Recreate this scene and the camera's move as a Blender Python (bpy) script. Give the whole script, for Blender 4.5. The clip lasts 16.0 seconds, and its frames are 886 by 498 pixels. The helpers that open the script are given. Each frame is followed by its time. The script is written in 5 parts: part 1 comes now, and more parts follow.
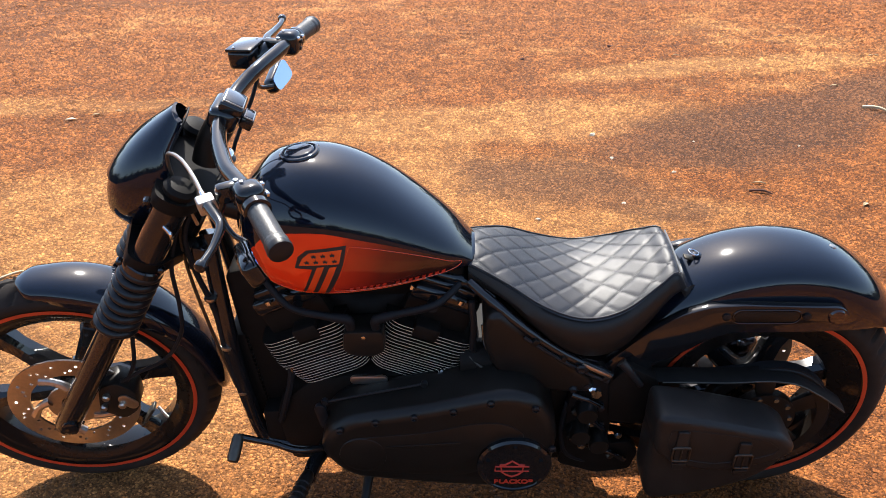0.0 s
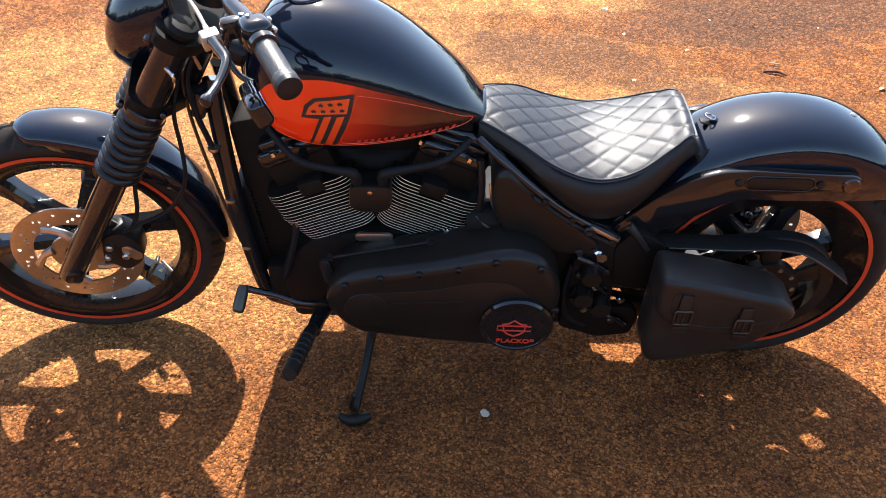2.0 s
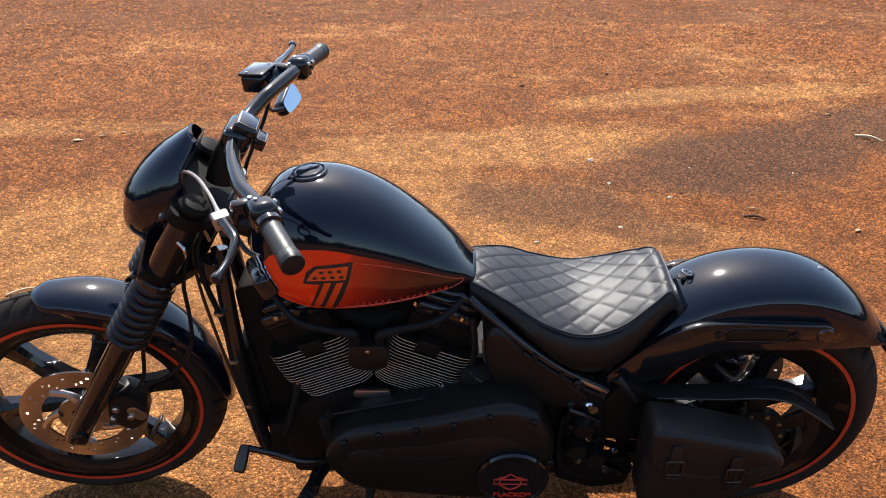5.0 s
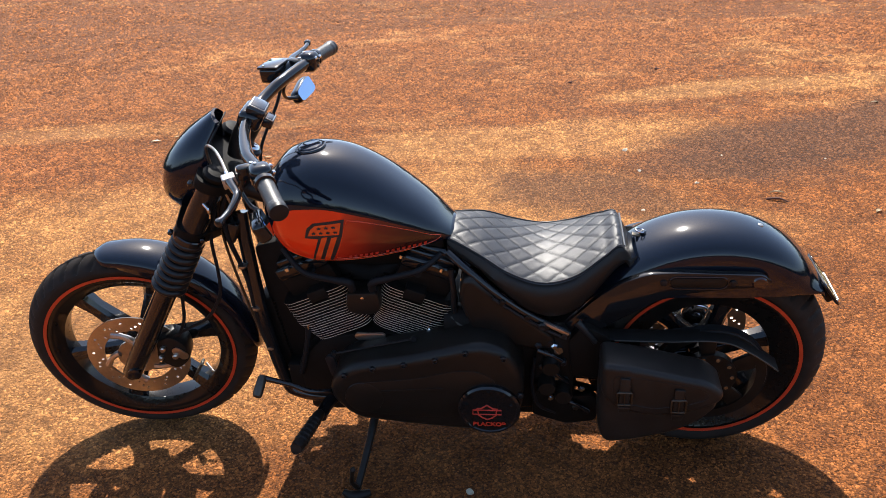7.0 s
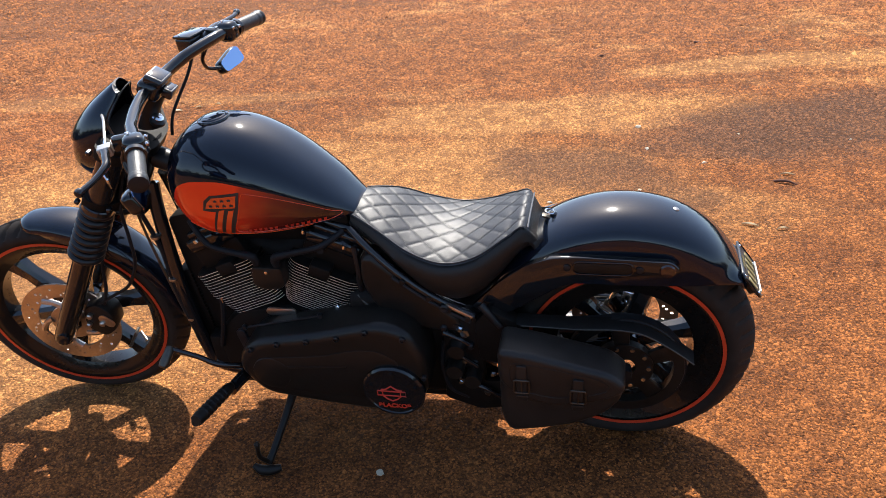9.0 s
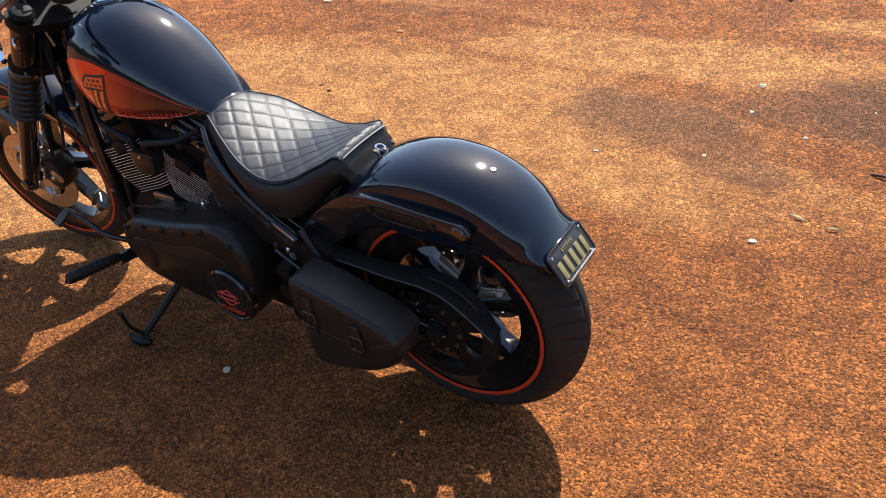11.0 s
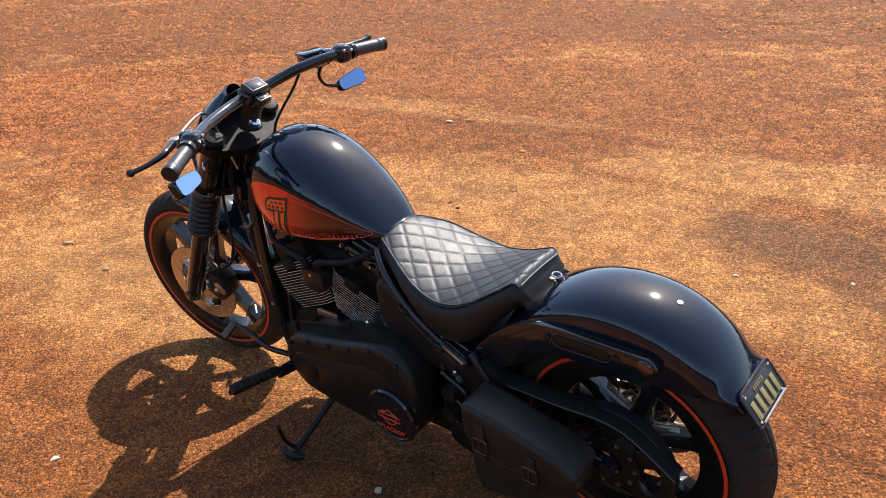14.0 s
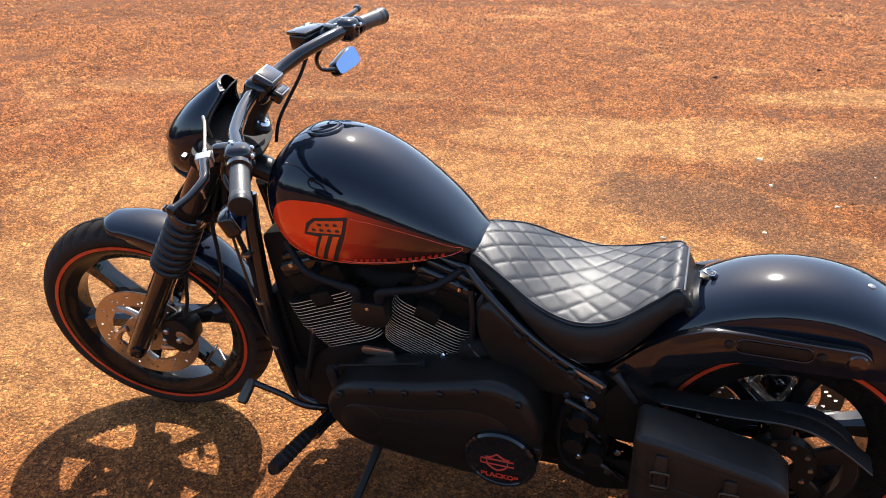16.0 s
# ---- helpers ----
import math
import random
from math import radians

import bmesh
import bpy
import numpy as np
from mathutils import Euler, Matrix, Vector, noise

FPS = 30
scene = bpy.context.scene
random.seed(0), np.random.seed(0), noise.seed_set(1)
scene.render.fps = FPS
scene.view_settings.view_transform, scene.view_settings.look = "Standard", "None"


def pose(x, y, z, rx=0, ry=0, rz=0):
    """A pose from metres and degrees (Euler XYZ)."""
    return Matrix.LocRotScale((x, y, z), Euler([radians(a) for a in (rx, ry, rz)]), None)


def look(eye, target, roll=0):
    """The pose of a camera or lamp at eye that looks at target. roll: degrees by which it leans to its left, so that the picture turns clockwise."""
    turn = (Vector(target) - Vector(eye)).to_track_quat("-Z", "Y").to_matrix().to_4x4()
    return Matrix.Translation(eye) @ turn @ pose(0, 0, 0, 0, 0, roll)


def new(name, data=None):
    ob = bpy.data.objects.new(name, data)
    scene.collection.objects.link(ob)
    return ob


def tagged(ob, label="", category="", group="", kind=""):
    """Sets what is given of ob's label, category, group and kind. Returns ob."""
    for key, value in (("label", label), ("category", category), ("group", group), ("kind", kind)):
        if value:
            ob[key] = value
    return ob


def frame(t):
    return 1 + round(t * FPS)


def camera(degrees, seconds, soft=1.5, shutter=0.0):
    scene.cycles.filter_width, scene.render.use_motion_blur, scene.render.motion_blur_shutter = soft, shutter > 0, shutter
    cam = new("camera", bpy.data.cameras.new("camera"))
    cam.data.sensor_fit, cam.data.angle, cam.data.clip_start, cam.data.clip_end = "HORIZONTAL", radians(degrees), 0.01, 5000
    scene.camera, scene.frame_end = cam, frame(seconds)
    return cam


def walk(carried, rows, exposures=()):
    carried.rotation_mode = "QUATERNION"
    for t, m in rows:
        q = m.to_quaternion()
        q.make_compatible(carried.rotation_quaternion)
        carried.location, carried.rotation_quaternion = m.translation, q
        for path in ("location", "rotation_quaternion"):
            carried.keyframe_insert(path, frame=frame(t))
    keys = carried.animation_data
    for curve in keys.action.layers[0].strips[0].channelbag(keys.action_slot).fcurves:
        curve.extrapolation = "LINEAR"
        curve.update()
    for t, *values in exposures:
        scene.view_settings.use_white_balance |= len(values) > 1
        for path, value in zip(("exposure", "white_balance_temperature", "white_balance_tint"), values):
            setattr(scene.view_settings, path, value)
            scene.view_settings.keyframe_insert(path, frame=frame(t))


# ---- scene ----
cam = camera(58.6, 16.0, 0.9)
PATH = [
    (0, (0.121, -1.653, 1.504), (0.049, 0.347, 0.498), -0.7),
    (0.5, (0.114, -1.658, 1.505), (0.043, 0.332, 0.478), -0.5),
    (1, (0.110, -1.655, 1.499), (0.041, 0.309, 0.424), -0.1),
    (1.5, (0.106, -1.655, 1.434), (0.055, 0.234, 0.232), 1.1),
    (2, (0.099, -1.663, 1.433), (0.041, 0.176, 0.155), 1.2),
    (2.5, (0.099, -1.659, 1.438), (0.029, 0.181, 0.162), 0.5),
    (3, (0.101, -1.659, 1.440), (0.027, 0.201, 0.194), 0.2),
    (3.5, (0.101, -1.685, 1.484), (0.019, 0.242, 0.344), -0.4),
    (4, (0.102, -1.692, 1.521), (0.022, 0.314, 0.527), -0.8),
    (4.5, (0.096, -1.706, 1.518), (0.030, 0.330, 0.588), -0.1),
    (4.7, (0.096, -1.709, 1.518), (0.037, 0.324, 0.578), -0.1),
    (6.8, (0.386, -1.964, 1.536), (0.107, 0.050, 0.597), -2.5),
    (7, (0.382, -2.023, 1.540), (0.084, -0.004, 0.615), -3.1),
    (7.5, (0.398, -2.151, 1.533), (0.152, -0.121, 0.619), -3.5),
    (8, (0.581, -2.149, 1.531), (0.216, -0.134, 0.622), -3.6),
    (8.5, (0.749, -2.075, 1.538), (0.232, -0.107, 0.601), -3.3),
    (9, (0.799, -1.891, 1.500), (0.298, 0.060, 0.520), -4.0),
    (9.2, (0.885, -1.804, 1.493), (0.383, 0.133, 0.487), -4.5),
    (11.3, (1.710, -1.399, 1.445), (0.520, 0.118, 0.306), -1.7),
    (11.5, (1.671, -1.406, 1.456), (0.417, 0.099, 0.368), -1.9),
    (12, (1.565, -1.481, 1.500), (0.243, 0.058, 0.550), -3.0),
    (12.5, (1.509, -1.529, 1.503), (0.211, 0.072, 0.623), -4.2),
    (13, (1.513, -1.540, 1.501), (0.251, 0.087, 0.621), -3.6),
    (13.5, (1.515, -1.546, 1.503), (0.250, 0.072, 0.608), -3.3),
    (14, (1.510, -1.518, 1.493), (0.156, 0.040, 0.623), -2.7),
    (14.5, (1.448, -1.513, 1.476), (0.137, 0.077, 0.600), -0.6),
    (15, (1.188, -1.602, 1.474), (0.196, 0.168, 0.524), -0.4),
    (15.5, (0.899, -1.596, 1.467), (0.060, 0.233, 0.483), -1.3),
    (16, (0.581, -1.640, 1.471), (-0.096, 0.263, 0.501), -0.9),
]
walk(cam, [(t, look(eye, target, roll)) for t, eye, target, roll in PATH],
     exposures=((0, 1.28), (1, 1.33), (1.5, 1.28), (2, 1.74), (3.0, 1.67), (3.5, 1.55), (4.0, 1.1), (4.5, 0.84), (5.6, 0.95), (7, 1.08), (8, 1.05), (9, 1.12), (11.5, 1.1), (12.5, 0.9), (13, 0.84), (14, 1.05), (14.5, 1.05), (15, 1.08), (15.5, 1.2), (16, 1.25)))

# ---- light ----
SUN = Vector((-0.1170, 0.5750, 0.8100)).normalized()
world = bpy.data.worlds.new("sky")
scene.world = world
world.use_nodes = True
wt = world.node_tree
sky = wt.nodes.new("ShaderNodeTexSky")
sky.sky_type, sky.sun_disc = "NISHITA", False
sky.sun_elevation, sky.sun_rotation = math.asin(SUN.z), math.atan2(SUN.x, SUN.y)
sky.air_density, sky.dust_density, sky.ozone_density = 1.0, 1.2, 1.0
wt.links.new(sky.outputs[0], wt.nodes["Background"].inputs[0])
wt.nodes["Background"].inputs[1].default_value = 0.128
lamp = bpy.data.lights.new("sun", "SUN")
lamp.energy, lamp.angle, lamp.color = 4.05, radians(0.55), (1.0, 0.950, 0.870)
sun = new("sun", lamp)
sun.matrix_world = look(SUN * 20, (0, 0, 0))


# ---- materials ----
def mat(name, base, rough=0.5, metal=0.0, coat=0.0, vary=0.15, grain=40.0, bump=0.0, bump_scale=200.0, rough_vary=0.1, spec=0.5):
    m = bpy.data.materials.new(name)
    m.use_nodes = True
    nt = m.node_tree
    b = nt.nodes["Principled BSDF"]
    b.inputs["Metallic"].default_value = metal
    b.inputs["Specular IOR Level"].default_value = spec
    b.inputs["Coat Weight"].default_value = coat
    b.inputs["Coat Roughness"].default_value = 0.03
    tc = nt.nodes.new("ShaderNodeTexCoord")
    n1 = nt.nodes.new("ShaderNodeTexNoise")
    n1.inputs["Scale"].default_value, n1.inputs["Detail"].default_value = grain, 5
    n2 = nt.nodes.new("ShaderNodeTexNoise")
    n2.inputs["Scale"].default_value, n2.inputs["Detail"].default_value = grain / 8, 3
    for n in (n1, n2):
        nt.links.new(tc.outputs["Object"], n.inputs["Vector"])
    mul = nt.nodes.new("ShaderNodeMath")
    mul.operation = "ADD"
    nt.links.new(n1.outputs[0], mul.inputs[0])
    nt.links.new(n2.outputs[0], mul.inputs[1])
    ramp = nt.nodes.new("ShaderNodeMapRange")
    ramp.inputs[1].default_value, ramp.inputs[2].default_value = 0.6, 1.4
    nt.links.new(mul.outputs[0], ramp.inputs[0])
    mix = nt.nodes.new("ShaderNodeMix")
    mix.data_type = "RGBA"
    mix.inputs[6].default_value = (*[c * (1 - vary) for c in base], 1)
    mix.inputs[7].default_value = (*[min(1, c * (1 + vary)) for c in base], 1)
    nt.links.new(ramp.outputs[0], mix.inputs[0])
    nt.links.new(mix.outputs[2], b.inputs["Base Color"])
    rr = nt.nodes.new("ShaderNodeMapRange")
    rr.inputs[1].default_value, rr.inputs[2].default_value = 0.6, 1.4
    rr.inputs[3].default_value, rr.inputs[4].default_value = rough * (1 - rough_vary), min(1, rough * (1 + rough_vary))
    nt.links.new(mul.outputs[0], rr.inputs[0])
    nt.links.new(rr.outputs[0], b.inputs["Roughness"])
    if bump:
        n3 = nt.nodes.new("ShaderNodeTexNoise")
        n3.inputs["Scale"].default_value, n3.inputs["Detail"].default_value = bump_scale, 4
        nt.links.new(tc.outputs["Object"], n3.inputs["Vector"])
        bp = nt.nodes.new("ShaderNodeBump")
        bp.inputs["Strength"].default_value, bp.inputs["Distance"].default_value = bump, 0.002
        nt.links.new(n3.outputs[0], bp.inputs["Height"])
        nt.links.new(bp.outputs[0], b.inputs["Normal"])
    return m


PAINT = mat("gloss_black_paint", (0.0045, 0.0072, 0.0145), 0.09, 0, 0.9, 0.2, 12, rough_vary=0.3, spec=0.1)
PAINT.node_tree.nodes["Principled BSDF"].inputs["Coat Roughness"].default_value = 0.045
GLOSS = mat("black_powder_coat", (0.010, 0.010, 0.011), 0.12, 0, 0.95, 0.2, 30, 0.03, 400, spec=0.1)
SATIN = mat("satin_black_metal", (0.013, 0.013, 0.014), 0.38, 0, 0, 0.25, 60, 0.08, 500, spec=0.3)
MATTE = mat("wrinkle_black_cover", (0.0135, 0.0110, 0.0090), 0.34, 0, 0, 0.2, 30, 0.08, 900, spec=0.27)
WHEEL = mat("black_cast_wheel", (0.008, 0.0075, 0.0075), 0.28, 0, 0.45, 0.2, 40, 0.02, 400, spec=0.12)
DARK = mat("oily_black_casting", (0.012, 0.0098, 0.008), 0.42, 0, 0, 0.3, 50, 0.2, 400, spec=0.25)
FLAT = mat("flat_black_enamel", (0.0095, 0.0080, 0.0068), 0.55, 0, 0, 0.3, 50, 0.15, 400, spec=0.12)
RUBBER = mat("tyre_rubber", (0.027, 0.021, 0.017), 0.75, 0, 0, 0.3, 40, 0.3, 300, spec=0.15)
SOFT_RUBBER = mat("black_rubber", (0.013, 0.013, 0.014), 0.55, 0, 0, 0.2, 60, 0.15, 500, spec=0.15)
BOOT = mat("gaiter_rubber", (0.011, 0.011, 0.012), 0.30, 0, 0, 0.2, 60, 0.08, 500, spec=0.35)
GRIP = mat("knurled_grip_rubber", (0.045, 0.044, 0.043), 0.42, 0, 0, 0.3, 120, 0.5, 260)
LEATHER = mat("black_seat_vinyl", (0.022, 0.022, 0.025), 0.47, 0, 0, 0.15, 90, 0.25, 700)
BAG = mat("black_saddle_leather", (0.0170, 0.0138, 0.0115), 0.42, 0, 0, 0.35, 25, 0.22, 350, spec=0.3)
SKIRT = mat("plain_seat_vinyl", (0.016, 0.0135, 0.0115), 0.42, 0, 0, 0.2, 60, 0.2, 600, spec=0.28)
THREAD = mat("pale_stitching", (0.10, 0.10, 0.105), 0.42, 0, 0, 0.2, 300)
STEEL = mat("brushed_steel", (0.52, 0.47, 0.42), 0.34, 1, 0, 0.15, 120, 0.1, 900)
CHROME = mat("chrome", (0.75, 0.75, 0.76), 0.10, 1, 0, 0.05, 60)
ALLOY = mat("bare_alloy", (0.50, 0.48, 0.46), 0.42, 1, 0, 0.1, 150)
FIN = mat("machined_fin_edge", (0.78, 0.70, 0.62), 0.34, 0.35, 0, 0.1, 200)
ORANGE = mat("orange_paint", (0.80, 0.075, 0.012), 0.25, 0, 1.0, 0.10, 12)
STRIPE = mat("orange_rim_tape", (0.54, 0.050, 0.015), 0.45, 0, 0, 0.12, 40)
EMBLEM = mat("red_orange_lacquer", (0.60, 0.045, 0.02), 0.4, 0, 0, 0.1, 40)
GLASS = mat("mirror_glass", (0.26, 0.36, 0.56), 0.02, 1, 0, 0.01, 20, rough_vary=0)
PLATE = mat("dark_plate", (0.02, 0.02, 0.022), 0.45, 0, 0, 0.2, 40)
GOLD = mat("gold_bars", (0.24, 0.19, 0.07), 0.45, 0, 0, 0.1, 60)
SCREEN = mat("dark_display_glass", (0.012, 0.015, 0.022), 0.06, 0, 1.0, 0.1, 20)
DULL = mat("dull_dark_metal", (0.10, 0.09, 0.075), 0.45, 1, 0, 0.2, 80)
LENS = mat("smoked_lens", (0.03, 0.012, 0.01), 0.08, 0, 0.8, 0.1, 20)
LAMP = mat("clear_lamp_glass", (0.35, 0.36, 0.38), 0.05, 0, 1.0, 0.1, 20)


SAND_PATCHES = ((-0.9, 1.7, 2.2, 1.0, 10, 0.5), (0.3, 3.1, 1.6, 0.5, 12, 0.6), (-1.7, 0.30, 1.8, 0.85, 5, 0.5), (1.6, 4.45, 1.0, 0.28, 20, 0.6), (2.7, 4.6, 0.8, 0.35, 10, 0.6), (0.9, 1.5, 1.0, 0.4, 10, 0.6), (-3.2, 3.4, 1.2, 0.3, 8, 0.6), (0.92, 2.90, 0.22, 0.13, 10, 0.4), (-1.9, 3.5, 0.7, 0.16, 12, 0.6))


def ground_material(pebbles=False):
    m = bpy.data.materials.new("red_pebbles" if pebbles else "red_gravel_soil")
    m.use_nodes = True
    nt = m.node_tree
    L = nt.links.new
    b = nt.nodes["Principled BSDF"]
    b.inputs["Specular IOR Level"].default_value = 0.25
    b.inputs["Roughness"].default_value = 0.92
    tc = nt.nodes.new("ShaderNodeTexCoord").outputs["Object"]

    def noise_tex(scale, detail=5, rough=0.55, vec=tc, dist=0.0):
        n = nt.nodes.new("ShaderNodeTexNoise")
        n.inputs["Scale"].default_value, n.inputs["Detail"].default_value = scale, detail
        n.inputs["Roughness"].default_value, n.inputs["Distortion"].default_value = rough, dist
        L(vec, n.inputs["Vector"])
        return n.outputs[0]

    def rng(x, a, c, lo=0.0, hi=1.0):
        n = nt.nodes.new("ShaderNodeMapRange")
        n.interpolation_type = "SMOOTHSTEP"
        for i, v in enumerate((a, c, lo, hi)):
            n.inputs[i + 1].default_value = v
        L(x, n.inputs[0])
        return n.outputs[0]

    def math_node(op, x, y):
        n = nt.nodes.new("ShaderNodeMath")
        n.operation = op
        for i, v in enumerate((x, y)):
            if isinstance(v, (int, float)):
                n.inputs[i].default_value = v
            else:
                L(v, n.inputs[i])
        return n.outputs[0]

    def mix(f, c1, c2, mode="MIX"):
        n = nt.nodes.new("ShaderNodeMix")
        n.data_type, n.blend_type = "RGBA", mode
        if isinstance(f, float):
            n.inputs[0].default_value = f
        else:
            L(f, n.inputs[0])
        for i, c in ((6, c1), (7, c2)):
            if isinstance(c, tuple):
                n.inputs[i].default_value = (*c, 1)
            else:
                L(c, n.inputs[i])
        return n.outputs[2]

    def blot(cx, cy, rx, ry, turn, wobble=0.5):
        mp = nt.nodes.new("ShaderNodeMapping")
        mp.vector_type = "TEXTURE"
        mp.inputs["Location"].default_value = (cx, cy, 0)
        mp.inputs["Rotation"].default_value = (0, 0, radians(turn))
        mp.inputs["Scale"].default_value = (rx, ry, 1)
        L(tc, mp.inputs[0])
        ln = nt.nodes.new("ShaderNodeVectorMath")
        ln.operation = "LENGTH"
        L(mp.outputs[0], ln.inputs[0])
        w = math_node("MULTIPLY", math_node("SUBTRACT", noise_tex(2.2, 6, 0.6), 0.5), wobble * 2)
        return rng(math_node("ADD", ln.outputs["Value"], w), 1.15, 0.55)

    broad = noise_tex(0.55, 4, 0.55, dist=0.4)
    mid = noise_tex(3.2, 6, 0.62)
    fine = noise_tex(95, 5, 0.75)
    sand = rng(math_node("ADD", math_node("MULTIPLY", broad, 0.6), math_node("MULTIPLY", mid, 0.4)), 0.50, 0.70)
    for spot in SAND_PATCHES:
        sand = math_node("MAXIMUM", sand, math_node("MULTIPLY", blot(*spot), 0.78))
    for spot in ((1.6, -0.3, 1.6, 1.3, 0, 0.4), (-2.5, 4.6, 2.8, 1.3, 0, 0.4), (-9, 8, 7, 4.5, 0, 0.3), (0.0, -0.9, 1.6, 0.9, 0, 0.3), (2.4, 1.1, 1.5, 1.1, 0, 0.4)):
        sand = math_node("MULTIPLY", sand, math_node("SUBTRACT", 1.0, math_node("MULTIPLY", blot(*spot), 0.85)))
    c = mix(sand, (0.214, 0.0720, 0.0168), (0.400, 0.182, 0.058))
    c = mix(rng(fine, 0.38, 0.66), mix(1.0, c, (0.74, 0.73, 0.72), "MULTIPLY"), mix(1.0, c, (1.24, 1.25, 1.26), "MULTIPLY"))
    c = mix(math_node("MULTIPLY", blot(-6.5, 1.6, 4.2, 2.0, 20, 0.6), 0.55), c, (0.225, 0.072, 0.020))
    c = mix(rng(noise_tex(5.5, 5, 0.6, dist=0.8), 0.36, 0.64), mix(1.0, c, (0.79, 0.76, 0.74), "MULTIPLY"), mix(1.0, c, (1.17, 1.18, 1.19), "MULTIPLY"))
    # darker brown blots and thin streaks mixed into the ground colour
    dark_marks = math_node("MULTIPLY", blot(1.70, 2.85, 0.95, 0.62, 20, 0.6), 1.0)
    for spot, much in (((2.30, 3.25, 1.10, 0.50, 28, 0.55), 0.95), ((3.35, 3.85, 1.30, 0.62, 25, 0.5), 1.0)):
        dark_marks = math_node("MAXIMUM", dark_marks, math_node("MULTIPLY", blot(*spot), much))
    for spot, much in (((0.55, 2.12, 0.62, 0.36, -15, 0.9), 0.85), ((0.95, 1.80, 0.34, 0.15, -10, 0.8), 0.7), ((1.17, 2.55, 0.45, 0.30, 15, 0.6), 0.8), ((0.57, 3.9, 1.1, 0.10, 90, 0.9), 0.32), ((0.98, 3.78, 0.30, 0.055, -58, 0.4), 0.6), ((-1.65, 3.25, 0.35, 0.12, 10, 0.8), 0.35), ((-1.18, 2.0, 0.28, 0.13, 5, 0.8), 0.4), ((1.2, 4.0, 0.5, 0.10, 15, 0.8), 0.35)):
        dark_marks = math_node("MAXIMUM", dark_marks, math_node("MULTIPLY", blot(*spot), much))
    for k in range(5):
        dark_marks = math_node("MAXIMUM", dark_marks, math_node("MULTIPLY", blot(0.70 + 0.013 * k, 2.47 + 0.013 * k, 0.30, 0.0055, -46, 0.0), 0.8))
        dark_marks = math_node("MAXIMUM", dark_marks, math_node("MULTIPLY", blot(0.96 + 0.014 * k, 2.55 + 0.016 * k, 0.17, 0.0055, -40, 0.0), 0.65))
    c = mix(math_node("MULTIPLY", dark_marks, 0.88), c, (0.108, 0.045, 0.019))
    if pebbles:
        b.inputs["Specular IOR Level"].default_value = 0.25
        b.inputs["Roughness"].default_value = 0.85
        own = nt.nodes.new("ShaderNodeNewGeometry").outputs["Random Per Island"]
        tone = math_node("MULTIPLY", rng(own, 0.0, 1.0, 0.64, 1.84), rng(noise_tex(260, 3, 0.6), 0.3, 0.7, 0.85, 1.15))
        cc = nt.nodes.new("ShaderNodeCombineColor")
        for i, tint in enumerate((1.0, 0.99, 0.97)):
            L(math_node("MULTIPLY", tone, tint), cc.inputs[i])
        L(mix(1.0, c, cc.outputs[0], "MULTIPLY"), b.inputs["Base Color"])
        return m

    def cells(scale):
        v = nt.nodes.new("ShaderNodeTexVoronoi")
        v.inputs["Scale"].default_value = scale
        L(tc, v.inputs["Vector"])
        sp = nt.nodes.new("ShaderNodeSeparateColor")
        L(v.outputs["Color"], sp.inputs[0])
        return rng(v.outputs["Distance"], 0.0, 0.62, 1.0, 0.0), sp.outputs[0]

    dome1, tone1 = cells(135)
    dome2, tone2 = cells(62)
    loose = math_node("SUBTRACT", 1.0, math_node("MULTIPLY", sand, 0.35))
    grit = math_node("MULTIPLY", rng(dome1, 0.0, 0.7, 0.74, 1.06), rng(tone1, 0.0, 1.0, 0.58, 1.46))
    grit = math_node("MULTIPLY", grit, rng(tone2, 0.0, 1.0, 0.84, 1.16))
    grit = math_node("ADD", math_node("MULTIPLY", grit, loose), math_node("SUBTRACT", 1.0, loose))
    grit = math_node("MULTIPLY", grit, rng(noise_tex(30, 6, 0.8), 0.3, 0.7, 0.66, 1.24))
    gm = nt.nodes.new("ShaderNodeMix")
    gm.data_type, gm.blend_type = "RGBA", "MULTIPLY"
    gm.inputs[0].default_value = 1.0
    L(c, gm.inputs[6])
    cc = nt.nodes.new("ShaderNodeCombineColor")
    for i in range(3):
        L(grit, cc.inputs[i])
    L(cc.outputs[0], gm.inputs[7])
    L(gm.outputs[2], b.inputs["Base Color"])
    h = math_node("ADD", math_node("MULTIPLY", dome1, math_node("MULTIPLY", loose, 0.5)), math_node("MULTIPLY", dome2, math_node("MULTIPLY", loose, 0.45)))
    h = math_node("ADD", h, math_node("MULTIPLY", noise_tex(26, 6, 0.75), 1.9))
    bp = nt.nodes.new("ShaderNodeBump")
    bp.inputs["Strength"].default_value, bp.inputs["Distance"].default_value = 0.9, 0.011
    L(h, bp.inputs["Height"])
    L(bp.outputs[0], b.inputs["Normal"])
    return m


